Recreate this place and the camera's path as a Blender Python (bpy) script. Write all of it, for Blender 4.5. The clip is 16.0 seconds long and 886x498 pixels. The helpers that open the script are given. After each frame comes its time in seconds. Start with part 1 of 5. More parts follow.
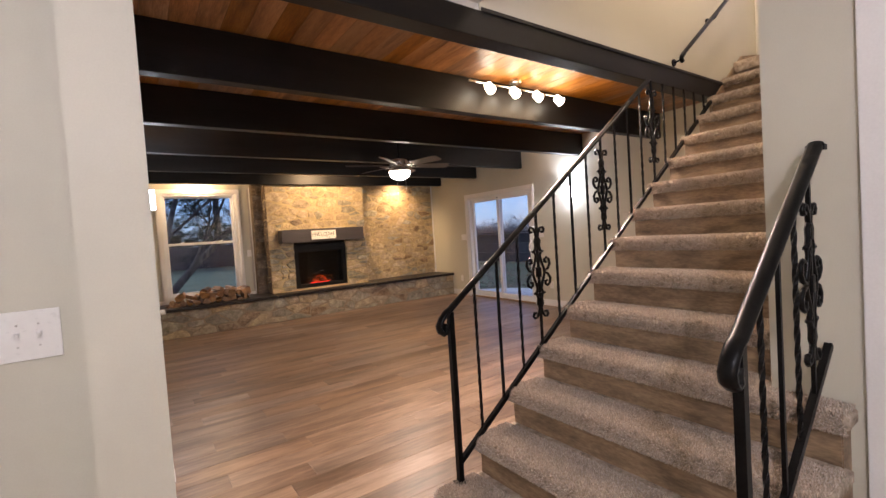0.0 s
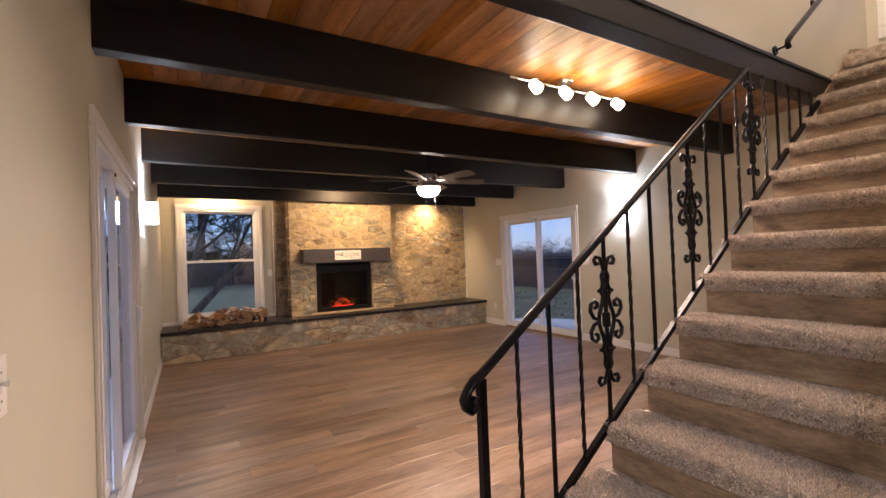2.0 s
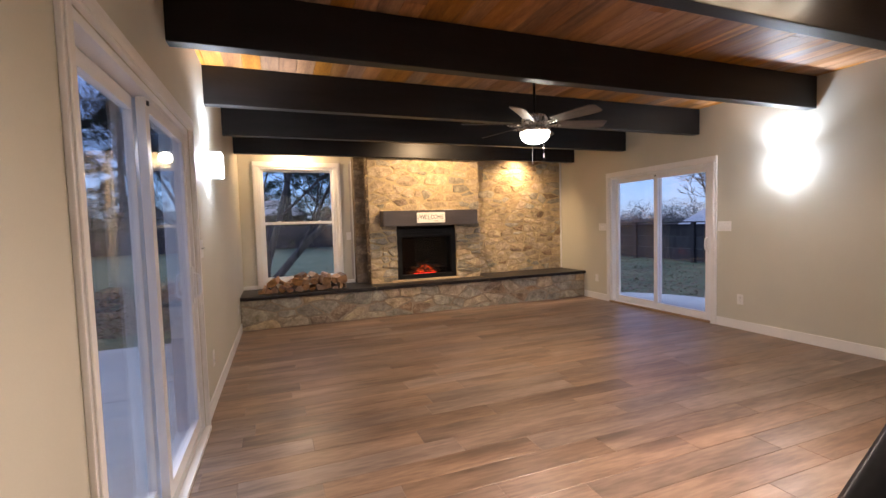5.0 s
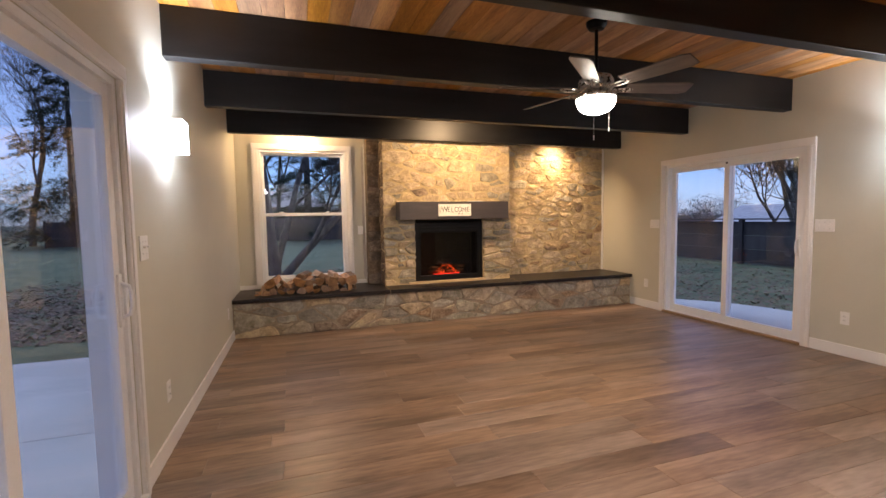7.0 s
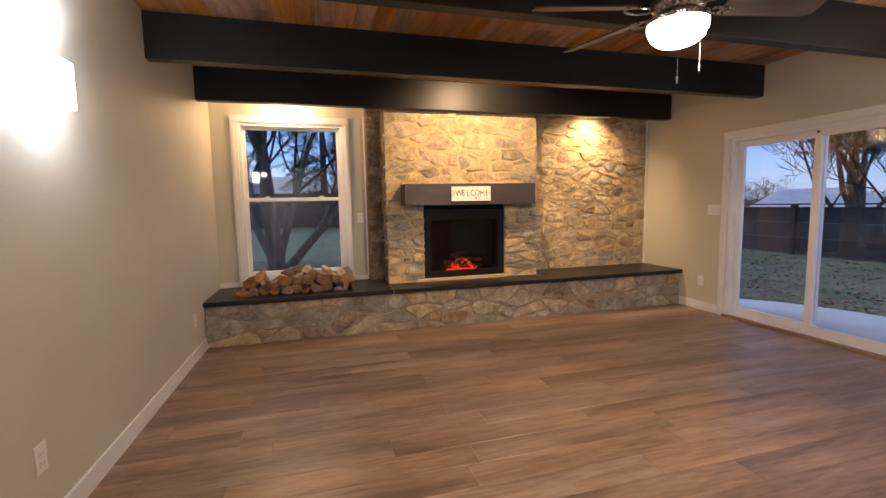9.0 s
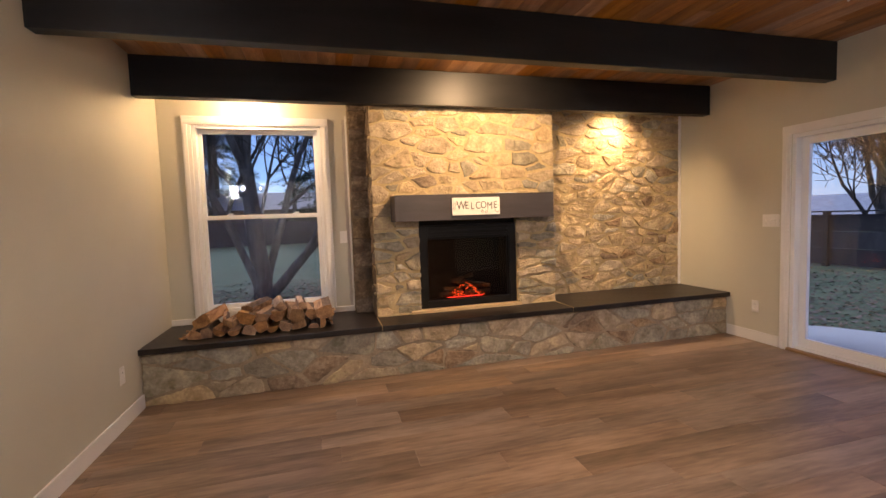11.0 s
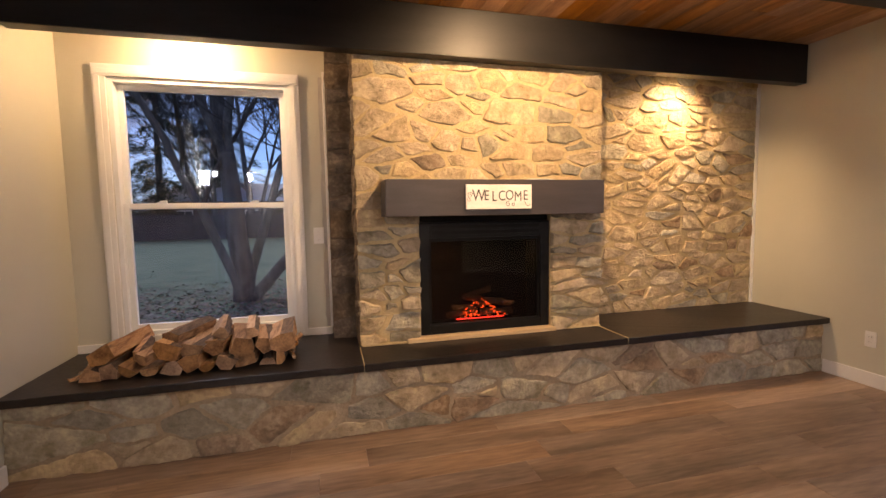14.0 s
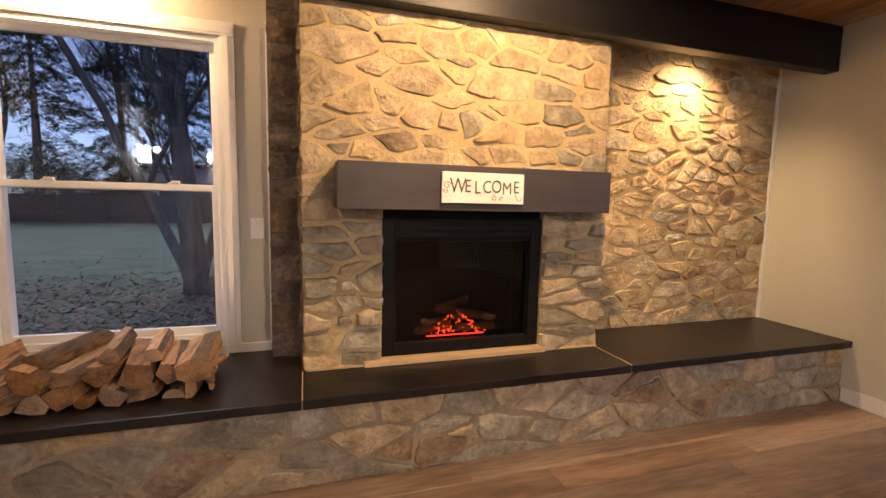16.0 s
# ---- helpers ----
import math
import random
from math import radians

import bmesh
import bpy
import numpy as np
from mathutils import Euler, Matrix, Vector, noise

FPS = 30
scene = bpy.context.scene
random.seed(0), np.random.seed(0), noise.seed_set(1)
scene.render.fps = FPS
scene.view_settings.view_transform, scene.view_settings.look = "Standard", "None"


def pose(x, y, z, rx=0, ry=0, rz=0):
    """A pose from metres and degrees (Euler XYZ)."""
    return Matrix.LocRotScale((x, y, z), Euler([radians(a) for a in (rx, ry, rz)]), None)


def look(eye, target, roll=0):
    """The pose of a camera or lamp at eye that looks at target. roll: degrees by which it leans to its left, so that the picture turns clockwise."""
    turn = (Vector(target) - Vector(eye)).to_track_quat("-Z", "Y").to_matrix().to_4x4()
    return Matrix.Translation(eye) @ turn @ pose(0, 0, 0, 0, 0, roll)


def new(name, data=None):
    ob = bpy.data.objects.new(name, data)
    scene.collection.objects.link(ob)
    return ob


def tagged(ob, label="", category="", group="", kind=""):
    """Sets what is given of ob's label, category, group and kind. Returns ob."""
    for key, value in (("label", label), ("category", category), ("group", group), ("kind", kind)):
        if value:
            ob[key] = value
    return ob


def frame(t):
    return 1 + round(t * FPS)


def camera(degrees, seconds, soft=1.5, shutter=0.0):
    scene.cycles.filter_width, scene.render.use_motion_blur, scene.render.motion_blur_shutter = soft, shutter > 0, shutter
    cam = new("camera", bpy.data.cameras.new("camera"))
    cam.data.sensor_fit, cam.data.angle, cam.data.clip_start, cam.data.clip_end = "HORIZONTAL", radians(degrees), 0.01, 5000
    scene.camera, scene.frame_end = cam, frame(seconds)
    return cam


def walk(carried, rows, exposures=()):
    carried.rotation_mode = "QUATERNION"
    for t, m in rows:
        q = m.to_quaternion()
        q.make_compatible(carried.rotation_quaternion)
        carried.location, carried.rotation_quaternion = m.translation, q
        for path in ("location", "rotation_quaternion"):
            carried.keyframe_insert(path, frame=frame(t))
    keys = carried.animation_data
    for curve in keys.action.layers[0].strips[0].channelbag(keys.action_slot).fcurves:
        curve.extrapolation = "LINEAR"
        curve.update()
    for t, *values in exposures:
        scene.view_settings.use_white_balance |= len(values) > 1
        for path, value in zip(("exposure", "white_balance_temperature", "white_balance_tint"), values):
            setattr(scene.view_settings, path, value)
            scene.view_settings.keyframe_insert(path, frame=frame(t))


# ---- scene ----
cam = camera(90.4, 16.0)
PATH = [
    (0, (-0.101, 0.336, 1.323), (1.041, 1.976, 1.249), -3.7),
    (0.5, (0.009, 0.458, 1.332), (1.142, 2.106, 1.308), -2.0),
    (1, (0.102, 0.591, 1.335), (1.244, 2.234, 1.331), -2.0),
    (1.5, (0.182, 0.691, 1.328), (1.305, 2.345, 1.278), -1.9),
    (2, (0.281, 0.864, 1.347), (1.302, 2.584, 1.38), -2.2),
    (2.5, (0.309, 0.993, 1.343), (1.255, 2.754, 1.279), -1.9),
    (3, (0.294, 1.176, 1.358), (1.372, 2.861, 1.369), -2.4),
    (3.5, (0.258, 1.332, 1.339), (1.385, 2.984, 1.347), -4.2),
    (4, (0.291, 1.418, 1.326), (1.413, 3.072, 1.267), -2.7),
    (4.5, (0.383, 1.582, 1.331), (1.333, 3.342, 1.326), -2.2),
    (5, (0.459, 1.758, 1.324), (1.171, 3.623, 1.211), -1.7),
    (7.5, (0.79, 2.866, 1.329), (1.414, 4.761, 1.188), -0.9),
    (8, (0.863, 3.089, 1.306), (1.525, 4.971, 1.17), -2.0),
    (8.5, (0.97, 3.283, 1.311), (1.52, 5.195, 1.104), -0.6),
    (11, (1.353, 4.327, 1.338), (1.876, 6.252, 1.195), -2.0),
    (11.5, (1.389, 4.494, 1.319), (1.883, 6.413, 1.045), -1.6),
    (12, (1.457, 4.717, 1.339), (2.015, 6.631, 1.178), -1.5),
    (12.5, (1.486, 4.855, 1.326), (2.07, 6.753, 1.092), -0.5),
    (13, (1.549, 5.054, 1.317), (1.991, 6.999, 1.166), 0.3),
    (13.5, (1.597, 5.208, 1.325), (1.998, 7.155, 1.107), -1.9),
    (14, (1.619, 5.4, 1.333), (2.119, 7.33, 1.168), -0.9),
    (14.5, (1.647, 5.562, 1.345), (2.268, 7.456, 1.179), -2.4),
    (15, (1.708, 5.686, 1.309), (2.329, 7.577, 1.111), -1.3),
    (15.5, (1.816, 5.843, 1.336), (2.329, 7.772, 1.22), 0.0),
    (16, (1.82, 5.96, 1.347), (2.413, 7.859, 1.142), 1.2),
]
walk(cam, [(t, look(eye, target, roll)) for t, eye, target, roll in PATH], exposures=[(0, 1.18, 6000, 13), (2.5, 1.17, 6050, 16), (5, 1.30, 5800, 12), (8, 1.28, 6050, 13), (11, 1.32, 6250, 15), (16, 1.28, 6350, 16)])

# ---------------------------------------------------------------- world and lights
world = bpy.data.worlds.new("dusk_sky")
scene.world = world
world.use_nodes = True
wn = world.node_tree.nodes
sky = wn.new("ShaderNodeTexSky")
sky.sky_type, sky.sun_disc = "NISHITA", False
sky.sun_elevation, sky.sun_rotation = radians(14), radians(180)
sky.air_density, sky.dust_density, sky.ozone_density = 1.0, 0.0, 6.0
wl_ = world.node_tree.links
cloud = wn.new("ShaderNodeTexNoise")
cloud.inputs["Scale"].default_value, cloud.inputs["Detail"].default_value = 3.0, 5
haze = wn.new("ShaderNodeValToRGB")
haze.color_ramp.elements[0].position, haze.color_ramp.elements[0].color = 0.35, (0.56, 0.70, 1.52, 1)
haze.color_ramp.elements[1].position, haze.color_ramp.elements[1].color = 0.65, (1.02, 1.10, 1.90, 1)
wl_.new(cloud.outputs["Fac"], haze.inputs[0])
veil = wn.new("ShaderNodeMix")
veil.data_type = "RGBA"
veil.inputs["Factor"].default_value = 0.8
wl_.new(sky.outputs[0], veil.inputs["A"]), wl_.new(haze.outputs[0], veil.inputs["B"])
wl_.new(veil.outputs["Result"], wn["Background"].inputs[0])
wn["Background"].inputs[1].default_value = 0.165


def lamp(name, kind, energy, colour, m, size=0.05, angle=None, blend=0.5):
    data = bpy.data.lights.new(name, kind)
    data.energy, data.color = energy, colour
    if kind == "SUN":
        data.angle = radians(size)
    elif kind == "AREA":
        data.shape, data.size = "DISK", size
    else:
        data.shadow_soft_size = size
    if kind == "SPOT":
        data.spot_size, data.spot_blend = radians(angle), blend
    ob = new(name, data)
    ob.matrix_basis = m
    return ob


WARM, SOFT, COOL = (1.0, 0.635, 0.31), (1.0, 0.75, 0.57), (0.90, 0.93, 1.0)
lamp("evening_sun", "SUN", 0.8, (0.75, 0.85, 1.0), look((0, 0, 0), (0.3, -0.6, -1)), 20)
# the two downlights hidden behind the last beam and the one behind the beam before it
lamp("downlight_lamp", "POINT", 17, WARM, pose(0.775, 8.50, 2.40), 0.04)
lamp("downlight_lamp", "SPOT", 62, WARM, look((4.53, 8.40, 2.50), (4.35, 8.60, 0.2)), 0.05, 140, 1.0)
lamp("downlight_lamp", "SPOT", 84, WARM, look((2.78, 7.34, 2.60), (2.84, 8.3, 1.93)), 0.04, 127, 0.75)
# ceiling fan globe
lamp("fan_lamp", "SPOT", 42, SOFT, pose(2.73, 5.26, 2.015), 0.08, 176, 0.25)
# wall sconces: the light leaves them upwards and downwards
for sx, sy in ((0.045, 5.72), (5.40, 4.76)):
    lamp("sconce_lamp", "SPOT", 36, COOL, pose(sx, sy, 1.93, 180, 0, 0), 0.03, 135, 0.9)
    lamp("sconce_lamp", "POINT", 1.6, COOL, pose(sx + (0.13 if sx < 1 else -0.12), sy, 1.90), 0.04)
    lamp("sconce_lamp", "SPOT", 1.4, COOL, pose(sx, sy, 1.74), 0.015, 30, 0.6)
# bar of four spots beside the beam by the stair
for k in range(4):
    lamp("spot_lamp", "SPOT", 52, SOFT, look((2.48 + 0.29 * k, 3.12, 2.49), (1.7 + 0.3 * k, 1.9, 0.4)), 0.035, 125, 0.8)
    lamp("spot_lamp", "POINT", 1.8, WARM, pose(2.48 + 0.29 * k, 3.06, 2.47), 0.04)
# unseen lamp added to light the hall, and the lamp of the upper landing
lamp("unseen_hall_lamp", "POINT", 46, (1.0, 0.92, 0.98), pose(-0.45, -0.7, 2.36), 0.12)
lamp("landing_lamp", "POINT", 48, SOFT, pose(3.3, 1.5, 4.6), 0.1)

# ---------------------------------------------------------------- materials


def surface(name, c1, c2, scale=4.0, rough=0.6, bump=0.0, fine=60.0, stretch=(1, 1, 1), metal=0.0, vary=0.0, island=0.0,
            c3=None, spots=0.0, spot_scale=9.0, coords="world", depth=0.004, spec=0.5, rugged=0.0):
    """Two-scale noise colour with grain, wear, bump and a change from object to object or piece to piece."""
    m = bpy.data.materials.new(name)
    m.use_nodes = True
    nt = m.node_tree
    n, l = nt.nodes, nt.links
    bsdf = n["Principled BSDF"]
    if coords == "world":
        src = n.new("ShaderNodeNewGeometry").outputs["Position"]
    else:
        src = n.new("ShaderNodeTexCoord").outputs["Object"]
    mapping = n.new("ShaderNodeMapping")
    mapping.inputs["Scale"].default_value = stretch
    l.new(src, mapping.inputs["Vector"])
    vec = mapping.outputs["Vector"]
    rnd = None
    if vary:
        rnd = n.new("ShaderNodeObjectInfo").outputs["Random"]
    if island:
        rnd = n.new("ShaderNodeNewGeometry").outputs["Random Per Island"]
    if rnd is not None:
        shift = n.new("ShaderNodeVectorMath")
        shift.operation = "MULTIPLY_ADD"
        comb = n.new("ShaderNodeCombineXYZ")
        for k in range(3):
            l.new(rnd, comb.inputs[k])
        l.new(comb.outputs[0], shift.inputs[0])
        shift.inputs[1].default_value = (37, 53, 71)
        l.new(vec, shift.inputs[2])
        vec = shift.outputs[0]
    big = n.new("ShaderNodeTexNoise")
    big.inputs["Scale"].default_value, big.inputs["Detail"].default_value = scale, 5
    small = n.new("ShaderNodeTexNoise")
    small.inputs["Scale"].default_value, small.inputs["Detail"].default_value = fine, 4
    l.new(vec, big.inputs["Vector"]), l.new(vec, small.inputs["Vector"])
    blend = n.new("ShaderNodeMath")
    blend.operation = "MULTIPLY_ADD"
    l.new(small.outputs["Fac"], blend.inputs[0])
    blend.inputs[1].default_value = 0.45
    half = n.new("ShaderNodeMath")
    half.operation = "MULTIPLY"
    half.inputs[1].default_value = 0.75
    l.new(big.outputs["Fac"], half.inputs[0]), l.new(half.outputs[0], blend.inputs[2])
    ramp = n.new("ShaderNodeValToRGB")
    ramp.color_ramp.elements[0].position, ramp.color_ramp.elements[1].position = 0.42, 0.78
    ramp.color_ramp.elements[0].color, ramp.color_ramp.elements[1].color = (*c1, 1), (*c2, 1)
    if c3:
        e = ramp.color_ramp.elements.new(0.6)
        e.color = (*c3, 1)
    l.new(blend.outputs[0], ramp.inputs[0])
    colour = ramp.outputs[0]
    if spots:
        blot = n.new("ShaderNodeTexNoise")
        blot.inputs["Scale"].default_value, blot.inputs["Detail"].default_value = spot_scale, 3
        l.new(vec, blot.inputs["Vector"])
        cut = n.new("ShaderNodeMapRange")
        cut.inputs[1].default_value, cut.inputs[2].default_value = 0.58, 0.72
        cut.inputs[4].default_value = spots
        l.new(blot.outputs["Fac"], cut.inputs[0])
        mixn = n.new("ShaderNodeMix")
        mixn.data_type = "RGBA"
        l.new(cut.outputs[0], mixn.inputs["Factor"]), l.new(colour, mixn.inputs["A"])
        mixn.inputs["B"].default_value = (*[v * 0.45 for v in c1], 1)
        colour = mixn.outputs["Result"]
    if rnd is not None:
        hsv = n.new("ShaderNodeHueSaturation")
        val = n.new("ShaderNodeMapRange")
        amount = vary or island
        val.inputs[3].default_value, val.inputs[4].default_value = 1 - amount, 1 + amount
        l.new(rnd, val.inputs[0]), l.new(val.outputs[0], hsv.inputs["Value"])
        mul = n.new("ShaderNodeMath")
        mul.operation = "MULTIPLY"
        mul.inputs[1].default_value = 17.3
        fr = n.new("ShaderNodeMath")
        fr.operation = "FRACT"
        l.new(rnd, mul.inputs[0]), l.new(mul.outputs[0], fr.inputs[0])
        sat = n.new("ShaderNodeMapRange")
        sat.inputs[3].default_value, sat.inputs[4].default_value = 1 - amount * 0.9, 1 + amount * 0.6
        l.new(fr.outputs[0], sat.inputs[0]), l.new(sat.outputs[0], hsv.inputs["Saturation"])
        l.new(colour, hsv.inputs["Color"])
        colour = hsv.outputs[0]
    l.new(colour, bsdf.inputs["Base Color"])
    rr = n.new("ShaderNodeMapRange")
    rr.inputs[3].default_value, rr.inputs[4].default_value = max(rough - 0.08, 0.02), min(rough + 0.08, 1)
    l.new(small.outputs["Fac"], rr.inputs[0]), l.new(rr.outputs[0], bsdf.inputs["Roughness"])
    bsdf.inputs["Metallic"].default_value = metal
    bsdf.inputs["Specular IOR Level"].default_value = spec
    if bump:
        bp = n.new("ShaderNodeBump")
        bp.inputs["Strength"].default_value, bp.inputs["Distance"].default_value = bump, depth
        l.new(blend.outputs[0], bp.inputs["Height"]), l.new(bp.outputs[0], bsdf.inputs["Normal"])
    if rugged:
        grit = n.new("ShaderNodeTexNoise")
        grit.inputs["Scale"].default_value, grit.inputs["Detail"].default_value, grit.inputs["Roughness"].default_value = 55, 9, 0.72
        l.new(vec, grit.inputs["Vector"])
        bq = n.new("ShaderNodeBump")
        bq.inputs["Strength"].default_value, bq.inputs["Distance"].default_value = 1.0, rugged
        l.new(grit.outputs["Fac"], bq.inputs["Height"]), l.new(bp.outputs[0], bq.inputs["Normal"]), l.new(bq.outputs[0], bsdf.inputs["Normal"])
    return m


def glow(name, colour, strength):
    m = bpy.data.materials.new(name)
    m.use_nodes = True
    bsdf = m.node_tree.nodes["Principled BSDF"]
    bsdf.inputs["Base Color"].default_value = (*colour, 1)
    bsdf.inputs["Emission Color"].default_value = (*colour, 1)
    bsdf.inputs["Emission Strength"].default_value = strength
    return m


def pane_glass(name, tint=(1, 1, 1), f0=0.045):
    m = bpy.data.materials.new(name)
    m.use_nodes = True
    nt = m.node_tree
    n, l = nt.nodes, nt.links
    n.remove(n["Principled BSDF"])
    clear, gloss, mixer, facing = (n.new("ShaderNode" + k) for k in ("BsdfTransparent", "BsdfGlossy", "MixShader", "LayerWeight"))
    clear.inputs[0].default_value = (*tint, 1)
    gloss.inputs["Roughness"].default_value = 0.0
    facing.inputs[0].default_value = 0.5
    power, amount = n.new("ShaderNodeMath"), n.new("ShaderNodeMath")
    power.operation, amount.operation = "POWER", "MULTIPLY_ADD"
    power.inputs[1].default_value, amount.inputs[1].default_value, amount.inputs[2].default_value = 4.0, 0.75, f0
    l.new(facing.outputs["Facing"], power.inputs[0]), l.new(power.outputs[0], amount.inputs[0])
    l.new(amount.outputs[0], mixer.inputs[0]), l.new(clear.outputs[0], mixer.inputs[1]), l.new(gloss.outputs[0], mixer.inputs[2])
    l.new(mixer.outputs[0], n["Material Output"].inputs[0])
    return m


WALL = surface("greige_wall_paint", (0.525, 0.505, 0.415), (0.575, 0.555, 0.46), 1.3, 0.55, 0.12, 220, depth=0.0008)
CEIL_WHITE = surface("white_ceiling_paint", (0.74, 0.72, 0.69), (0.80, 0.78, 0.75), 1.5, 0.8, 0.15, 200, depth=0.001)
TRIM = surface("white_trim_paint", (0.74, 0.73, 0.71), (0.82, 0.81, 0.79), 2.5, 0.38, 0.05, 120, depth=0.0006)
VINYL = surface("white_vinyl", (0.76, 0.77, 0.78), (0.83, 0.84, 0.85), 3, 0.35, 0.03, 120, depth=0.0005)
BEAM = surface("black_brown_beam_paint", (0.0055, 0.0053, 0.0056), (0.0115, 0.011, 0.0115), 3, 0.45, 0.35, 45, (0.5, 4, 4), depth=0.003, spec=0.32)
CEILWOOD = surface("stained_pine_boards", (0.19, 0.077, 0.024), (0.50, 0.262, 0.092), 1.6, 0.46, 0.15, 22, (7, 0.7, 7), island=0.30,
                   c3=(0.345, 0.158, 0.050), spots=0.6, spot_scale=2.2, depth=0.002)
FLOORWOOD = surface("grey_brown_vinyl_plank", (0.122, 0.075, 0.048), (0.355, 0.242, 0.164), 0.8, 0.36, 0.10, 6, (1.2, 8, 5), vary=0.19,
                    c3=(0.238, 0.158, 0.104), spots=0.55, spot_scale=0.7, depth=0.0008)
RISERWOOD = surface("riser_plank", (0.13, 0.088, 0.052), (0.36, 0.26, 0.16), 2.2, 0.5, 0.15, 14, (6, 2.4, 9), c3=(0.24, 0.165, 0.10), spots=0.5, spot_scale=2, depth=0.001)
MORTAR = surface("tan_mortar", (0.42, 0.32, 0.17), (0.58, 0.46, 0.26), 5, 0.92, 0.8, 60, c3=(0.50, 0.39, 0.215), spots=0.2, spot_scale=7, depth=0.006, rugged=0.006)
STONE_TAN = surface("tan_fieldstone", (0.32, 0.25, 0.135), (0.63, 0.525, 0.305), 9, 0.82, 1.0, 38, vary=0.17, c3=(0.47, 0.36, 0.23), spots=0.5, spot_scale=17, depth=0.008, rugged=0.013)
STONE_GREY = surface("grey_green_fieldstone", (0.22, 0.20, 0.13), (0.51, 0.465, 0.32), 9, 0.8, 1.0, 38, vary=0.22, c3=(0.34, 0.30, 0.23), spots=0.5, spot_scale=16, depth=0.008, rugged=0.013)
# brown stone with the shade beside the chimney breast put into its colour
SHADED_STONE = surface("shaded_brown_fieldstone", (0.10, 0.074, 0.048), (0.34, 0.265, 0.175), 10, 0.85, 1.0, 46, vary=0.25, c3=(0.18, 0.13, 0.085), spots=0.45, spot_scale=12, depth=0.014, rugged=0.022)
HEARTH_MORTAR = surface("grey_tan_mortar", (0.24, 0.19, 0.13), (0.42, 0.335, 0.23), 6, 0.92, 1.0, 60, spots=0.3, spot_scale=7, depth=0.012)
# mortar darkened to go with it: the pilaster's shade is painted in
SHADED_MORTAR = surface("shaded_mortar", (0.11, 0.08, 0.055), (0.22, 0.165, 0.11), 6, 0.92, 0.9, 90, depth=0.008)
STONE_RUST = surface("brown_fieldstone", (0.17, 0.115, 0.07), (0.44, 0.335, 0.22), 9, 0.85, 1.0, 38, vary=0.18, c3=(0.29, 0.20, 0.12), spots=0.5, spot_scale=16, depth=0.008, rugged=0.013)
SLATE = surface("black_slate", (0.006, 0.005, 0.005), (0.024, 0.019, 0.017), 3.5, 0.38, 0.5, 40, depth=0.004, spots=0.3, spec=0.35)
MANTEL = surface("charcoal_mantel_paint", (0.034, 0.028, 0.027), (0.056, 0.047, 0.046), 3, 0.45, 0.15, 70, (1, 6, 6), depth=0.002)
IRON = surface("black_enamel_iron", (0.003, 0.003, 0.003), (0.008, 0.0075, 0.0075), 10, 0.36, 0.15, 90, depth=0.001, spec=0.14)
CARPET = surface("beige_grey_carpet", (0.20, 0.155, 0.115), (0.56, 0.475, 0.385), 26, 0.95, 1.0, 130, c3=(0.39, 0.32, 0.25), depth=0.014)
TUFT = surface("carpet_yarn", (0.34, 0.275, 0.215), (0.74, 0.645, 0.535), 22, 0.95, 0.0, 90, island=0.26, c3=(0.53, 0.445, 0.36))
PLATE = surface("white_plastic", (0.74, 0.73, 0.70), (0.80, 0.79, 0.76), 6, 0.3)
DARKSLOT = surface("dark_slot", (0.02, 0.02, 0.02), (0.04, 0.04, 0.04), 6, 0.6)
CHROME = surface("brushed_nickel", (0.45, 0.43, 0.41), (0.6, 0.58, 0.55), 20, 0.28, metal=1.0)
BLACKMETAL = surface("black_metal", (0.004, 0.004, 0.004), (0.009, 0.009, 0.009), 8, 0.5, spec=0.2)
BLADE = surface("walnut_fan_blade", (0.045, 0.032, 0.025), (0.115, 0.085, 0.066), 2, 0.45, 0.05, 30, (2, 12, 2), coords="object", depth=0.001)
GLASS = pane_glass("window_glass")
FIREGLASS = pane_glass("smoked_fire_glass", (0.6, 0.55, 0.52), 0.03)
GLOBE = glow("lit_opal_globe", (1.0, 0.86, 0.66), 20)
SHADE = glow("lit_sconce_glass", (0.94, 0.96, 1.0), 14)
SPOTGLASS = glow("lit_spot_glass", (1.0, 0.86, 0.62), 14)
PUCK = glow("lit_downlight", (1.0, 0.78, 0.45), 14)
EMBER = glow("glowing_ember", (1.0, 0.10, 0.012), 1.5)
EMBERLINE = glow("ember_light_strip", (1.0, 0.04, 0.02), 2.6)
SIGN_WHITE = surface("distressed_white_board", (0.72, 0.69, 0.62), (0.86, 0.84, 0.79), 7, 0.6, 0.2, 90, (1, 4, 4), depth=0.001)
INK = surface("grey_brown_lettering", (0.055, 0.05, 0.045), (0.12, 0.11, 0.10), 30, 0.7)
WOOD_SPLIT = surface("split_firewood", (0.16, 0.085, 0.045), (0.50, 0.325, 0.19), 3, 0.8, 1.0, 14, (14, 1.3, 14), vary=0.32, c3=(0.40, 0.24, 0.13), spots=0.75, spot_scale=1.6, depth=0.009)
WOOD_END = surface("firewood_end_grain", (0.13, 0.066, 0.03), (0.39, 0.225, 0.105), 14, 0.85, 0.6, 80, vary=0.3, depth=0.004)
BARK = surface("firewood_bark", (0.05, 0.032, 0.022), (0.17, 0.115, 0.08), 12, 0.9, 1.0, 60, (4, 0.8, 4), vary=0.2, depth=0.008)
PALEWOOD = surface("raw_pine_ledge", (0.48, 0.34, 0.18), (0.66, 0.50, 0.30), 4, 0.7, 0.2, 40, (1, 8, 8), depth=0.002)
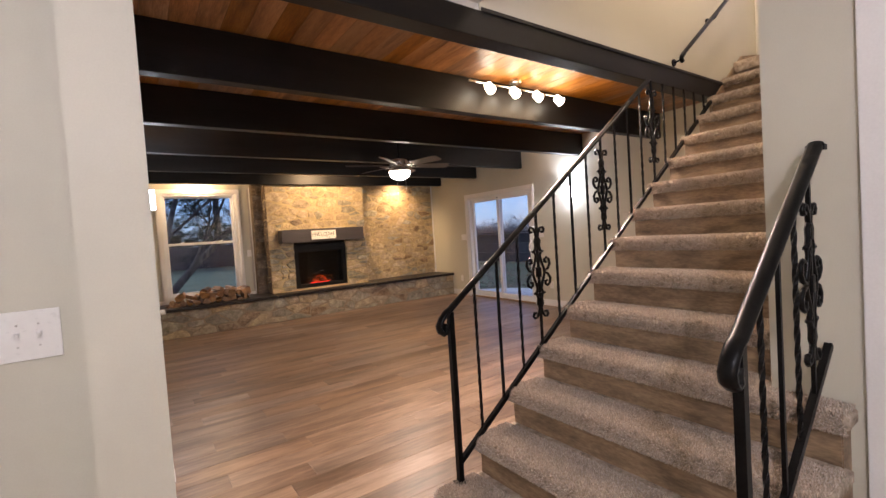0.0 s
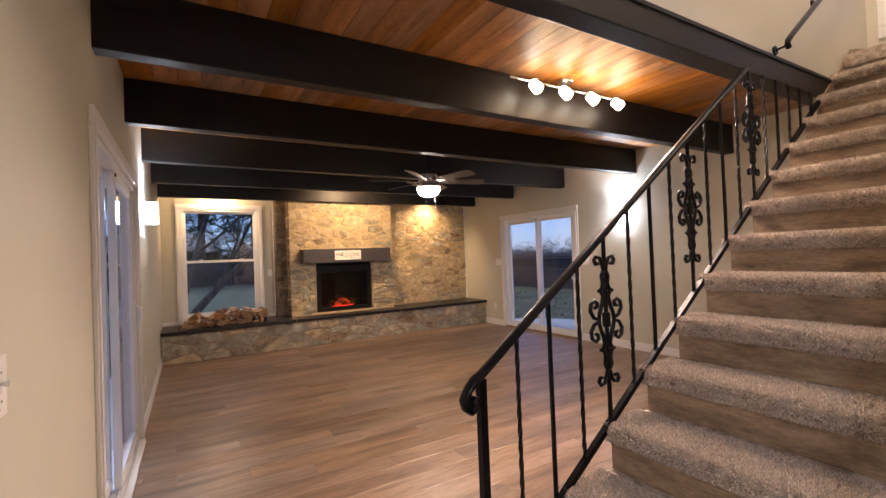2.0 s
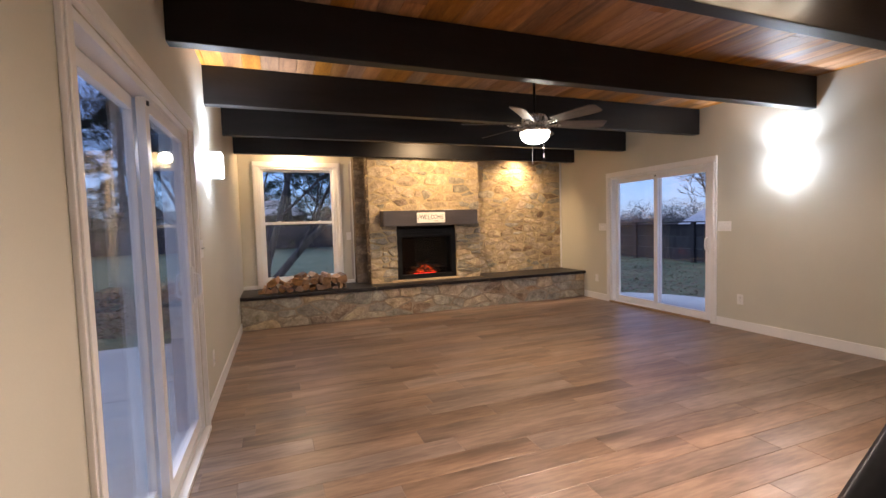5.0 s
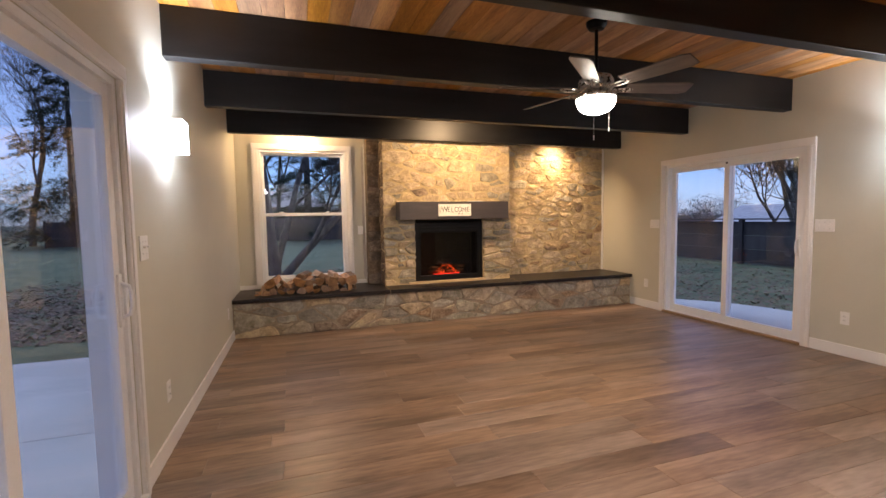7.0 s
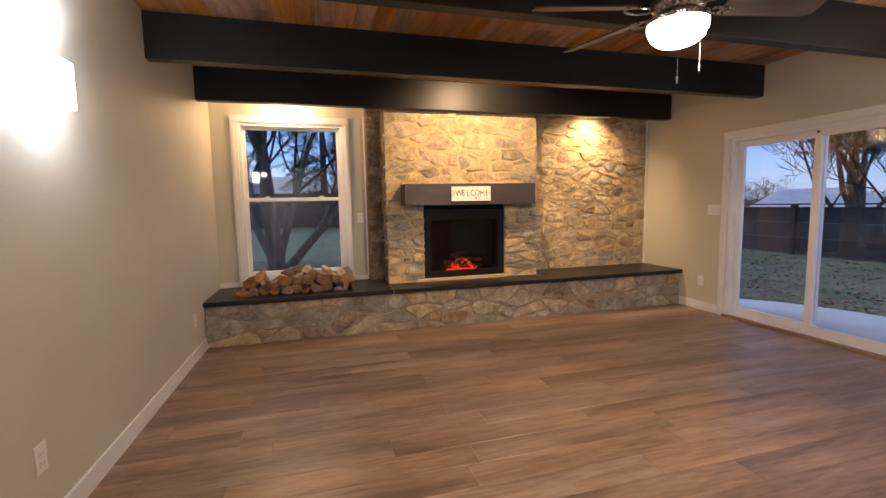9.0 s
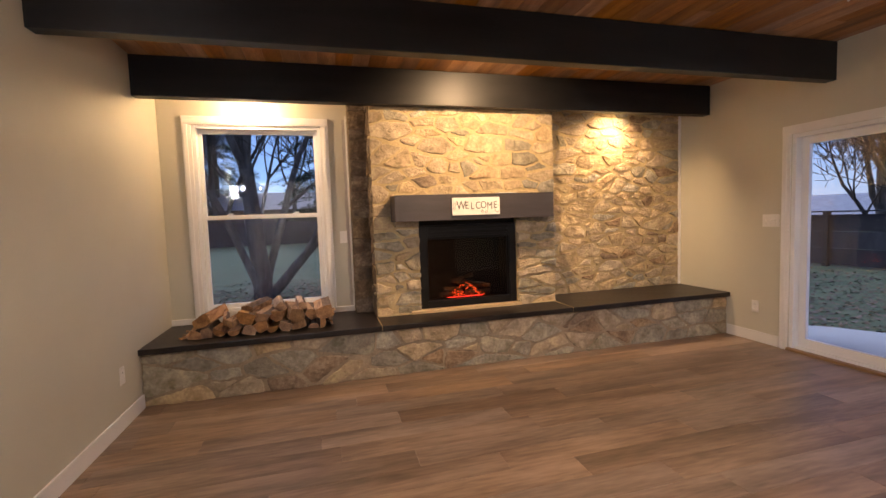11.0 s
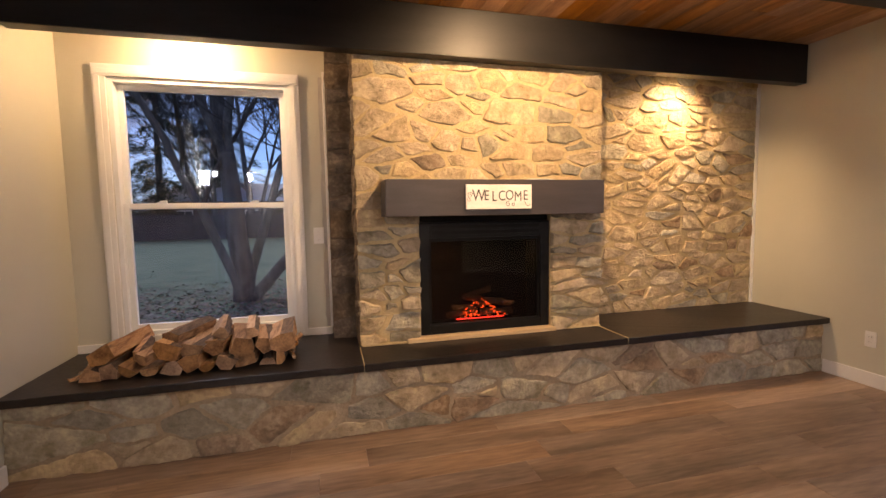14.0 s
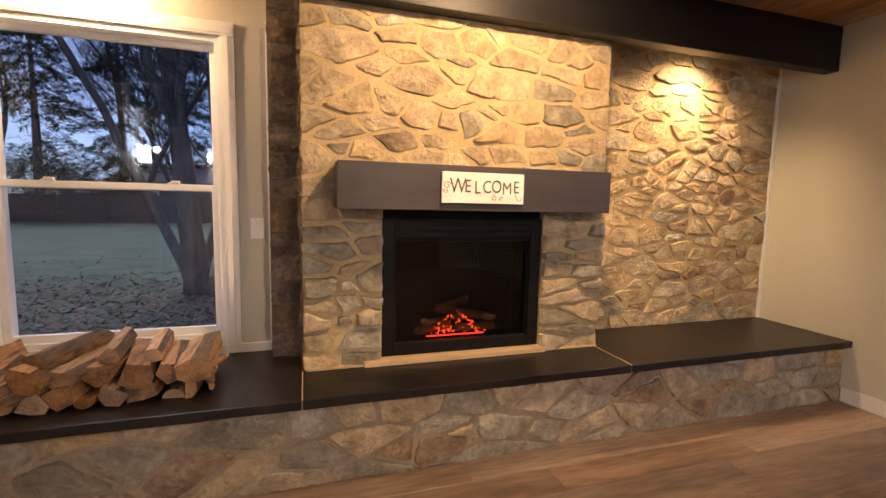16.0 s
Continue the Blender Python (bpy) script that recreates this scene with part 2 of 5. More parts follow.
THRESH = surface("oak_threshold", (0.20, 0.12, 0.06), (0.36, 0.23, 0.12), 4, 0.5, 0.2, 40, (8, 1, 8), depth=0.002)
GRASS = surface("dull_lawn", (0.062, 0.092, 0.048), (0.155, 0.175, 0.098), 1.2, 0.95, 1.0, 30, c3=(0.10, 0.128, 0.066), depth=0.03)
LEAFLIT = surface("fallen_leaves", (0.075, 0.054, 0.04), (0.26, 0.185, 0.13), 8, 0.9, 0.0, 60, island=0.4)
CONCRETE = surface("patio_concrete", (0.42, 0.42, 0.41), (0.55, 0.55, 0.54), 1.2, 0.85, 0.3, 90, depth=0.002)
FENCEWOOD = surface("dark_stained_fence", (0.026, 0.024, 0.026), (0.060, 0.055, 0.057), 3, 0.8, 0.4, 40, (2, 2, 0.3), vary=0.2, depth=0.004)
TREEBARK = surface("grey_tree_bark", (0.055, 0.048, 0.042), (0.17, 0.15, 0.13), 4, 0.95, 1.0, 26, (3, 3, 0.7), depth=0.03)
TWIG = surface("dark_twigs", (0.035, 0.028, 0.024), (0.08, 0.066, 0.056), 6, 0.95)
NEEDLE = surface("conifer_needles", (0.012, 0.022, 0.012), (0.045, 0.065, 0.032), 3, 0.9, 0.0, 30, island=0.4)
# bare twigs paled and greyed: the haze of distance is in the colour
HAZED_WOOD = surface("far_hazed_wood", (0.10, 0.095, 0.10), (0.22, 0.20, 0.20), 1, 0.95, 0.0, 8, island=0.4)
SIDING = surface("dull_brown_siding", (0.09, 0.065, 0.055), (0.16, 0.12, 0.10), 4, 0.8)
ROOFING = surface("pale_shingle_roof", (0.34, 0.34, 0.36), (0.46, 0.46, 0.48), 4, 0.9, 0.3, 40)

# ---------------------------------------------------------------- mesh helpers


def link(name, bm, material, parent=None, label="", loc=None, smooth=False):
    me = bpy.data.meshes.new(name)
    bm.normal_update()
    bm.to_mesh(me)
    bm.free()
    for m in material if isinstance(material, (list, tuple)) else [material]:
        me.materials.append(m)
    if smooth:
        me.polygons.foreach_set("use_smooth", [True] * len(me.polygons))
    ob = new(name, me)
    if loc:
        ob.location = loc
    if parent is not None:
        ob.parent = parent
    if label:
        ob["label"] = label
    return ob


def part(name, bm, material, parent, label="", smooth=False, loc=None):
    return link(name, bm, material, parent, label, loc, smooth)


def thing(name, loc, label, category, group="", kind="", rz=0):
    ob = new(name)
    ob.matrix_basis = pose(*loc, 0, 0, rz)
    return tagged(ob, label, category, group, kind)


def box(bm, a, b, bevel=0.0, mi=0):
    a, b = Vector(a), Vector(b)
    lo, hi = Vector(map(min, a, b)), Vector(map(max, a, b))
    r = bmesh.ops.create_cube(bm, size=1, matrix=Matrix.Translation((lo + hi) / 2) @ Matrix.Diagonal((*(hi - lo), 1)))
    faces = list({f for v in r["verts"] for f in v.link_faces})
    for f in faces:
        f.material_index = mi
    if bevel:
        edges = list({e for v in r["verts"] for e in v.link_edges})
        bmesh.ops.bevel(bm, geom=edges, offset=bevel, segments=2, affect="EDGES", profile=0.6)
    return bm


def boxes(items, bevel=0.0):
    bm = bmesh.new()
    for a, b in items:
        box(bm, a, b, bevel)
    return bm


def cyl(bm, p, q, r1, r2=None, seg=12):
    p, q = Vector(p), Vector(q)
    d = q - p
    m = Matrix.Translation((p + q) / 2) @ d.to_track_quat("Z", "Y").to_matrix().to_4x4()
    bmesh.ops.create_cone(bm, cap_ends=True, segments=seg, radius1=r1, radius2=r1 if r2 is None else r2, depth=d.length, matrix=m)
    return bm


def sweep(bm, pts, radius, seg=6, square=False, twist=0.0, flat=1.0):
    """A bar along a line of points: round or square, twisted by so many radians a step."""
    pts = [Vector(p) for p in pts]
    rings = []
    ref = Vector((0, 1, 0))
    for i, p in enumerate(pts):
        d = (pts[min(i + 1, len(pts) - 1)] - pts[max(i - 1, 0)]).normalized()
        if abs(d.dot(ref)) > 0.95:
            ref = Vector((1, 0, 0))
        u = d.cross(ref).normalized()
        w = d.cross(u).normalized()
        n = 4 if square else seg
        r = radius(i / max(len(pts) - 1, 1)) if callable(radius) else radius
        ring = []
        for k in range(n):
            a = 2 * math.pi * k / n + (math.pi / 4 if square else 0) + twist * i
            ring.append(bm.verts.new(p + (u * math.cos(a) + w * math.sin(a) * flat) * r))
        rings.append(ring)
    for a, b in zip(rings, rings[1:]):
        for k in range(len(a)):
            bm.faces.new((a[k], a[(k + 1) % len(a)], b[(k + 1) % len(a)], b[k]))
    bm.faces.new(rings[0][::-1]), bm.faces.new(rings[-1])
    return bm


def lathe(bm, profile, centre=(0, 0, 0), seg=24):
    c = Vector(centre)
    rings = [[bm.verts.new(c + Vector((r * math.cos(2 * math.pi * k / seg), r * math.sin(2 * math.pi * k / seg), z))) for k in range(seg)] for r, z in profile]
    for a, b in zip(rings, rings[1:]):
        for k in range(seg):
            bm.faces.new((a[k], a[(k + 1) % seg], b[(k + 1) % seg], b[k]))
    bm.faces.new(rings[0][::-1]), bm.faces.new(rings[-1])
    return bm


def structure(name, bm, material, label, category="structure"):
    return tagged(link(name, bm, material), label, category, kind="structure")

# ---------------------------------------------------------------- the shell of the place
XL, XR, YF, ZC = 0.0, 5.47, 8.74, 2.655      # left wall, right wall, window wall, board ceiling
T = 0.16
SKEW = Matrix.Translation((0, 8, 0)) @ pose(0, 0, 0, 0, 0, -0.55) @ Matrix.Translation((0, -8, 0))    # the left wall is not quite square


def wall_along_y(x0, x1, y0, y1, z0, z1, holes):
    bm = bmesh.new()
    y = y0
    for a, b, lo, hi in sorted(holes):
        box(bm, (x0, y, z0), (x1, a, z1))
        box(bm, (x0, a, hi), (x1, b, z1))
        if lo > z0:
            box(bm, (x0, a, z0), (x1, b, lo))
        y = b
    box(bm, (x0, y, z0), (x1, y1, z1))
    return bm


LD, RD = (3.275, 5.015), (5.625, 7.365)           # the two sliding doors' openings along y
DOOR_H = 1.975
wl = structure("wall_left", wall_along_y(XL - T, XL, 1.73, YF + T, -0.15, 2.95, [(LD[0], LD[1], 0, DOOR_H)]), WALL, "warm greige painted wall with a sliding door opening", "wall")
wl.matrix_basis = SKEW
structure("wall_right", wall_along_y(XR, XR + T, 2.3, YF + T, -0.15, 2.95, [(RD[0], RD[1], 0, DOOR_H)]), WALL, "warm greige painted wall with a sliding door opening", "wall")
WX = (0.275, 1.375, 0.535, 2.235)
bm = bmesh.new()
box(bm, (XL + 0.001, YF, -0.15), (WX[0], YF + T, 2.95)), box(bm, (WX[1], YF, -0.15), (XR, YF + T, 2.95))
box(bm, (WX[0], YF, -0.15), (WX[1], YF + T, WX[2])), box(bm, (WX[0], YF, WX[3]), (WX[1], YF + T, 2.95))
structure("wall_far", bm, WALL, "greige painted wall behind the stone chimney", "wall")
# hall: walls round the start of the walk
HX, HY, SX = -1.7, -1.7, 1.85
structure("wall_hall_north", boxes([((HX, 2.0, -0.15), (XL - T - 0.05, 2.12, 2.95))]), WALL, "pale greige hall wall with a double switch", "wall")
structure("wall_hall_west", boxes([((HX - T, HY, -0.15), (HX, 2.12, 2.95))]), WALL, "pale greige hall wall", "wall")
structure("wall_hall_south", boxes([((HX - T, HY - T, -0.15), (SX + 0.12, HY, 2.95))]), WALL, "pale greige hall wall", "wall")
structure("wall_hall_east", boxes([((SX, HY, -0.15), (SX + 0.12, 0.88, 2.95))]), WALL, "greige wall end at the foot of the stair", "wall")
structure("wall_stair_south", boxes([((SX, 0.88, -0.15), (5.1, 1.0, 5.2))]), WALL, "greige stairwell wall", "wall")
structure("wall_stair_north", boxes([((1.45, 2.09, 2.46), (4.6, 2.20, 5.2)), ((4.6, 2.09, 2.50), (5.1, 2.20, 5.2))]), WALL, "cream lit stairwell wall over the beam", "wall")
structure("wall_stair_foot", boxes([((1.33, 0.88, 2.95), (1.45, 2.20, 5.2))]), WALL, "greige stairwell wall over the hall", "wall")
bm = bmesh.new()
box(bm, (4.98, 1.0, 2.0), (5.1, 2.09, 2.99)), box(bm, (4.98, 1.0, 4.2), (5.1, 2.09, 5.2)), box(bm, (4.98, 1.0, 2.99), (5.1, 1.15, 4.2)), box(bm, (4.98, 1.93, 2.99), (5.1, 2.09, 4.2))
structure("wall_stair_east", bm, WALL, "greige wall with a window over the landing", "wall")
structure("wall_under_stair", boxes([((4.47, 2.09, -0.15), (4.601, 2.20, 2.317)), ((4.601, 2.09, -0.15), (XR, 2.20, 2.499))]), WALL, "greige wall under the stair", "wall")
structure("ceiling_stairwell", boxes([((1.33, 0.88, 5.2), (5.1, 2.2, 5.3))]), CEIL_WHITE, "white stairwell ceiling", "ceiling")
structure("ceiling_hall", boxes([((HX, HY, 2.50), (SX, 0.88, 2.6)), ((HX, 0.88, 2.50), (1.45, 2.20, 2.6)), ((HX, 2.10, 2.46), (1.45, 2.2, 2.5))]), CEIL_WHITE, "flat white hall ceiling", "ceiling")

# board ceiling, one mesh of boards with open joints
bm = bmesh.new()
rng = random.Random(4)
x = XL - 0.13
while x < XR:
    w = min(0.138, XR - x)
    y = 2.1 - rng.random() * 2
    while y < YF:
        y1 = y + rng.uniform(2.2, 3.8)
        a, b = max(y, 2.2), min(y1, YF)
        if b - a > 0.05:
            box(bm, (x + 0.0015, a, ZC + rng.uniform(0, 0.0015)), (x + w - 0.0015, b - 0.002, ZC + 0.03), 0)
        y = y1
    x += 0.138
structure("ceiling", bm, CEILWOOD, "orange-brown stained pine board ceiling between black beams", "ceiling")
structure("ceiling_roof", boxes([((XL - T, 2.2, ZC + 0.034), (XR + T, YF + T, 2.95))]), DARKSLOT, "roof deck over the boards", "ceiling")

# beams
for y0 in (8.24, 7.02, 5.79, 4.52, 3.33):
    bm = bmesh.new()
    box(bm, (XL - 0.1, y0, 2.345), (XR - 0.002, y0 + 0.095, ZC - 0.001), 0.006)
    tagged(link("ceiling_beam", bm, BEAM), "heavy black-brown painted wooden ceiling beam", "beam", "ceiling beams", "structure")
bm = bmesh.new()
box(bm, (XL - 0.1, 2.082, 2.318), (4.6, 2.198, 2.458), 0.006)
tagged(link("ceiling_beam", bm, BEAM), "black-brown painted beam at the edge of the stair opening", "beam", "ceiling beams", "structure")
structure("trim_stair_beam", boxes([((1.45, 2.074, 2.452), (4.6, 2.081, 2.472))]), BEAM, "thin dark trim over the stair beam", "trim")

# floor base and baseboards
structure("floor", boxes([((HX, HY, -0.15), (XL - 0.1, 1.9, -0.012)), ((XL - 0.1, HY, -0.15), (XR, YF, -0.012))]), DARKSLOT, "floor under the grey-brown planks", "floor")


def baseboard(a, b, m=None):
    bm = boxes([(a, b)], 0.004)
    ob = structure("baseboard", bm, TRIM, "white painted baseboard", "baseboard")
    if m:
        ob.matrix_basis = m


BH, BT = 0.105, 0.014
baseboard((XL, 1.73, 0), (XL + BT, LD[0] - 0.08, BH), SKEW), baseboard((XL, LD[1] + 0.08, 0), (XL + BT, 8.0, BH), SKEW)
baseboard((XR - BT, 2.2, 0), (XR, RD[0] - 0.08, BH)), baseboard((XR - BT, RD[1] + 0.08, 0), (XR, 8.0, BH))
baseboard((4.47, 2.2, 0), (XR - BT, 2.2 + BT, BH)), baseboard((HX, 2.0 - BT, 0), (XL - T - 0.06, 2.0, BH))
baseboard((XL - T, 1.73 - BT, 0), (XL + BT, 1.73, BH), SKEW)
baseboard((XL + 0.001, YF - 0.02, 0.447), (1.62, YF, 0.50))

structure("trim_hall_casing", boxes([((SX - 0.018, 0.640, 0), (SX - 0.0005, 0.730, 2.15))], 0.004), TRIM, "white painted casing on the hall wall", "trim")

# ---------------------------------------------------------------- stone work


def clip_poly(poly, n, c):
    """Keep the side of a polygon on which n.p <= c."""
    out = []
    for i in range(len(poly)):
        p, q = poly[i], poly[(i + 1) % len(poly)]
        dp, dq = n[0] * p[0] + n[1] * p[1] - c, n[0] * q[0] + n[1] * q[1] - c
        if dp <= 0:
            out.append(p)
        if dp * dq < 0:
            s = dp / (dp - dq)
            out.append((p[0] + (q[0] - p[0]) * s, p[1] + (q[1] - p[1]) * s))
    return out


def rubble(w, h, cell_w, cell_h, joint, rng, jitter=0.42):
    """Outlines of rough rubble of mixed sizes that fill a w by h rectangle, with mortar joints between."""
    seeds = []
    rows = max(1, round(h / cell_h))
    for r in range(rows):
        v = (r + 0.5) * h / rows
        cols = max(1, round(w / (cell_w * rng.uniform(0.7, 1.35))))
        off = rng.random() * 0.6 - 0.3
        for c in range(cols):
            u = (c + 0.5 + off * (cols > 1)) * w / cols
            seeds.append((u + rng.uniform(-jitter, jitter) * w / cols, v + rng.uniform(-jitter, jitter) * h / rows, rng.uniform(-0.13, 0.13)))
    k = cell_h / cell_w
    out = []
    for i, (u, v, big) in enumerate(seeds):
        poly = [(0, 0), (w, 0), (w, h), (0, h)]
        for j, (a, b, other) in enumerate(seeds):
            if i == j or abs(a - u) > 4 * cell_w or abs(b - v) > 4 * cell_h:
                continue
            nx, ny = (a - u) * k * k * 0.9, b - v
            ln = math.hypot(nx, ny)
            if ln < 1e-6:
                continue
            share = 0.5 + big - other
            mx, my = u + (a - u) * share, v + (b - v) * share
            nx, ny = nx / ln, ny / ln
            poly = clip_poly(poly, (nx, ny), nx * mx + ny * my - joint * rng.uniform(0.3, 0.75))
            if len(poly) < 3:
                break
        if len(poly) >= 3:
            area = abs(sum(poly[n][0] * poly[(n + 1) % len(poly)][1] - poly[(n + 1) % len(poly)][0] * poly[n][1] for n in range(len(poly)))) / 2
            if area > 0.0011:
                out.append(poly)
    return out


def rough_outline(poly, rng, step=0.024):
    """Cut the corners and wobble the edges of a stone's outline."""
    cut = []
    for i in range(len(poly)):
        p, q = Vector(poly[i]), Vector(poly[(i + 1) % len(poly)])
        a, b = p.lerp(q, 0.07), p.lerp(q, 0.93)
        cut.append(a)
        for s in range(1, max(1, int((b - a).length / step))):
            cut.append(a.lerp(b, s / max(1, int((b - a).length / step))))
        cut.append(b)
    off = Vector((rng.random() * 40, rng.random() * 40, 0))
    wave = lambda p, s: Vector((noise.noise(Vector((p.x, p.y, s)) * 11 + off), noise.noise(Vector((p.y, p.x, s + 4)) * 11 + off))) * 0.012
    return [p + wave(p, 0) + Vector((rng.uniform(-1, 1), rng.uniform(-1, 1))) * 0.0046 for p in cut]


def stone(poly, origin, U, V, N, material, parent, rng, proud=0.026):
    pts = rough_outline(poly, rng)
    c = sum(pts, Vector((0, 0))) / len(pts)
    size = max((p - c).length for p in pts)
    tilt = Vector((rng.uniform(-1, 1) * 0.05, rng.uniform(-0.10, 0.03)))
    d0 = proud * rng.uniform(0.55, 1.5) + 0.004
    seed = Vector((rng.random() * 50, rng.random() * 50, 0))
    # split faces: two or three planes that meet in blunt ridges
    planes = [(Vector((math.cos(a), math.sin(a))), rng.uniform(0.05, 0.22), rng.uniform(0.0, 0.35) * size) for a in [rng.uniform(0, 6.28) for _ in range(3)]]

    def height(p, k):
        q = p - c
        face = min(max(0.0, reach) * -steep for reach, steep in [(q.dot(n) - start, st) for n, st, start in planes])
        rough = 0.0045 * noise.noise(Vector((p.x * 16, p.y * 20, 0)) + seed) + 0.0035 * noise.noise(Vector((p.x * 45, p.y * 52, 3)) + seed) + 0.0022 * noise.noise(Vector((p.x * 100, p.y * 100, 7)) + seed)
        return k * max(0.003, d0 + q.dot(tilt) + face + rough)

    bm = bmesh.new()
    rings = []
    for f, k in ((1.0, None), (0.985, 0.45), (0.94, 0.92), (0.80, 1.0), (0.60, 1.0), (0.38, 1.0), (0.18, 1.0)):
        ring = []
        for p in pts:
            q = c + (p - c) * f
            d = -0.003 if k is None else max(0.0015, height(q, k))
            ring.append(bm.verts.new(U * (q.x - c.x) + V * (q.y - c.y) + N * d))
        rings.append(ring)
    for a, b in zip(rings, rings[1:]):
        for i in range(len(a)):
            bm.faces.new((a[i], a[(i + 1) % len(a)], b[(i + 1) % len(a)], b[i]))
    top = bm.verts.new(N * height(c, 1.0))
    for i in range(len(rings[-1])):
        bm.faces.new((rings[-1][i], rings[-1][(i + 1) % len(pts)], top))
    bmesh.ops.recalc_face_normals(bm, faces=bm.faces)
    ob = link("stone", bm, material, parent)
    ob.location = origin + U * c.x + V * c.y
    return ob


def stone_field(parent, origin, U, V, N, w, h, cw, ch, seed, mix=(0.62, 0.26, 0.12), joint=0.017, proud=0.008, jitter=0.40, mats=None):
    rng = random.Random(seed)
    for poly in rubble(w, h, cw, ch, joint, rng, jitter):
        pick = rng.random()
        m = mats if mats else STONE_TAN if pick < mix[0] else STONE_GREY if pick < mix[0] + mix[1] else STONE_RUST
        stone(poly, Vector(origin), Vector(U), Vector(V), Vector(N), m, parent, rng, proud)


EX, EY, EZ = Vector((1, 0, 0)), Vector((0, 1, 0)), Vector((0, 0, 1))
HZ = 0.447                                       # top of the hearth slabs
CX0, CX1, CY = 1.80, 3.62, 8.345                 # chimney breast
OX0, OX1, OZ = 2.215, 3.205, 1.36                # its fire opening

bm = bmesh.new()
box(bm, (CX0, CY, HZ), (OX0, YF, 2.654)), box(bm, (OX1, CY, HZ), (CX1, YF, 2.654)), box(bm, (OX0, CY, OZ), (OX1, YF, 2.654)), box(bm, (OX0, 8.62, HZ), (OX1, YF, OZ))
chimney = structure("chimney_breast", bm, MORTAR, "tan and grey fieldstone chimney breast with pale mortar", "chimney")
stone_field(chimney, (CX0, CY, OZ + 0.004), EX, EZ, -EY, CX1 - CX0, 2.65 - OZ, 0.225, 0.114, 11, (0.76, 0.20, 0.04), joint=0.021, jitter=0.48, proud=0.008)
stone_field(chimney, (CX0, CY, HZ), EX, EZ, -EY, OX0 - CX0, OZ - HZ, 0.20, 0.105, 12, (0.55, 0.40, 0.05), proud=0.030, joint=0.022, jitter=0.3)
stone_field(chimney, (OX1, CY, HZ), EX, EZ, -EY, CX1 - OX1, OZ - HZ, 0.24, 0.095, 13, (0.55, 0.40, 0.05), proud=0.034, joint=0.020, jitter=0.3)
# left side face and pilaster carry the shade there as darker stone colour
stone_field(chimney, (CX0, YF - 0.16, HZ), -EY, EZ, -EX, YF - 0.16 - CY, 2.65 - HZ, 0.19, 0.15, 14, (0.2, 0.4, 0.4), proud=0.012, mats=SHADED_STONE)
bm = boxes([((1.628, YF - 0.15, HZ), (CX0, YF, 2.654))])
pil = structure("stone_pilaster", bm, SHADED_MORTAR, "narrow brown stone pilaster beside the chimney, its shade in the colour", "wall")
stone_field(pil, (1.63, YF - 0.15, HZ), EX, EZ, -EY, 0.165, 2.65 - HZ, 0.19, 0.15, 15, (0.0, 0.35, 0.65), joint=0.012, jitter=0.2, mats=SHADED_STONE)
structure("trim_pilaster_edge", boxes([((1.609, YF - 0.012, HZ + 0.055), (1.627, YF - 0.0005, 2.344))], 0.003), TRIM, "narrow white trim strip beside the stone pilaster", "trim")
bm = bmesh.new()
edge = []
for k in range(61):
    z = HZ + 0.06 + 1.8 * k / 60
    edge.append((bm.verts.new((1.608, YF - 0.0012, z)), bm.verts.new((1.580 - 0.016 * noise.noise(Vector((z * 5, 2, 0))) - 0.009 * noise.noise(Vector((z * 16, 5, 0))), YF - 0.0012, z))))
for (p, q), (s, t_) in zip(edge, edge[1:]):
    bm.faces.new((p, s, t_, q))
PRIMER = surface("unpainted_grey_primer", (0.36, 0.33, 0.30), (0.47, 0.44, 0.405), 14, 0.8)
structure("trim_paint_edge", bm, PRIMER, "ragged unpainted strip where the wall paint stops", "trim")
bm = boxes([((CX1, YF - 0.085, HZ), (XR - 0.03, YF, 2.654))])
swall = structure("stone_wall", bm, MORTAR, "tan fieldstone wall lit by a downlight", "wall")
stone_field(swall, (CX1, YF - 0.085, HZ), EX, EZ, -EY, XR - 0.03 - CX1, 2.65 - HZ, 0.20, 0.102, 16, (0.74, 0.18, 0.08), joint=0.020, jitter=0.5, proud=0.009)
structure("trim_stone_edge", boxes([((XR - 0.03, YF - 0.10, HZ), (XR - 0.001, YF, 2.654))], 0.003), TRIM, "thin white caulked corner strip", "trim")

# raised hearth: stone front, slate slabs
bm = boxes([((XL + 0.001, 8.02, 0), (XR - 0.001, YF, HZ - 0.046))])
hearth = structure("hearth_base", bm, HEARTH_MORTAR, "raised hearth faced with grey-tan fieldstone", "hearth")
stone_field(hearth, (XL, 8.02, 0.0), EX, EZ, -EY, XR - XL, HZ - 0.05, 0.27, 0.122, 17, (0.25, 0.58, 0.17), joint=0.020, proud=0.014, jitter=0.5)
rng = random.Random(5)
for a, b in ((XL + 0.002, 1.792), (1.797, 3.598), (3.603, XR - 0.002)):
    bm = bmesh.new()
    box(bm, (a, 7.965, HZ - 0.045), (b, YF - 0.001, HZ), 0.005)
    bmesh.ops.subdivide_edges(bm, edges=[e for e in bm.edges if e.calc_length() > 0.5], cuts=16)
    for v in bm.verts:
        if v.co.y < 7.99:
            v.co.y += 0.007 * noise.noise(v.co * 9) + 0.003 * noise.noise(v.co * 30)
        if v.co.z > HZ - 0.01:
            v.co.z += 0.0015 * noise.noise(v.co * 6)
    part("hearth_slab", bm, SLATE, hearth, "black slate hearth slab")
for xj in (1.7945, 3.6005):
    part("slab_joint", boxes([((xj - 0.0024, 7.972, HZ - 0.04), (xj + 0.0024, CY - 0.03, HZ + 0.002))]), MORTAR, hearth)
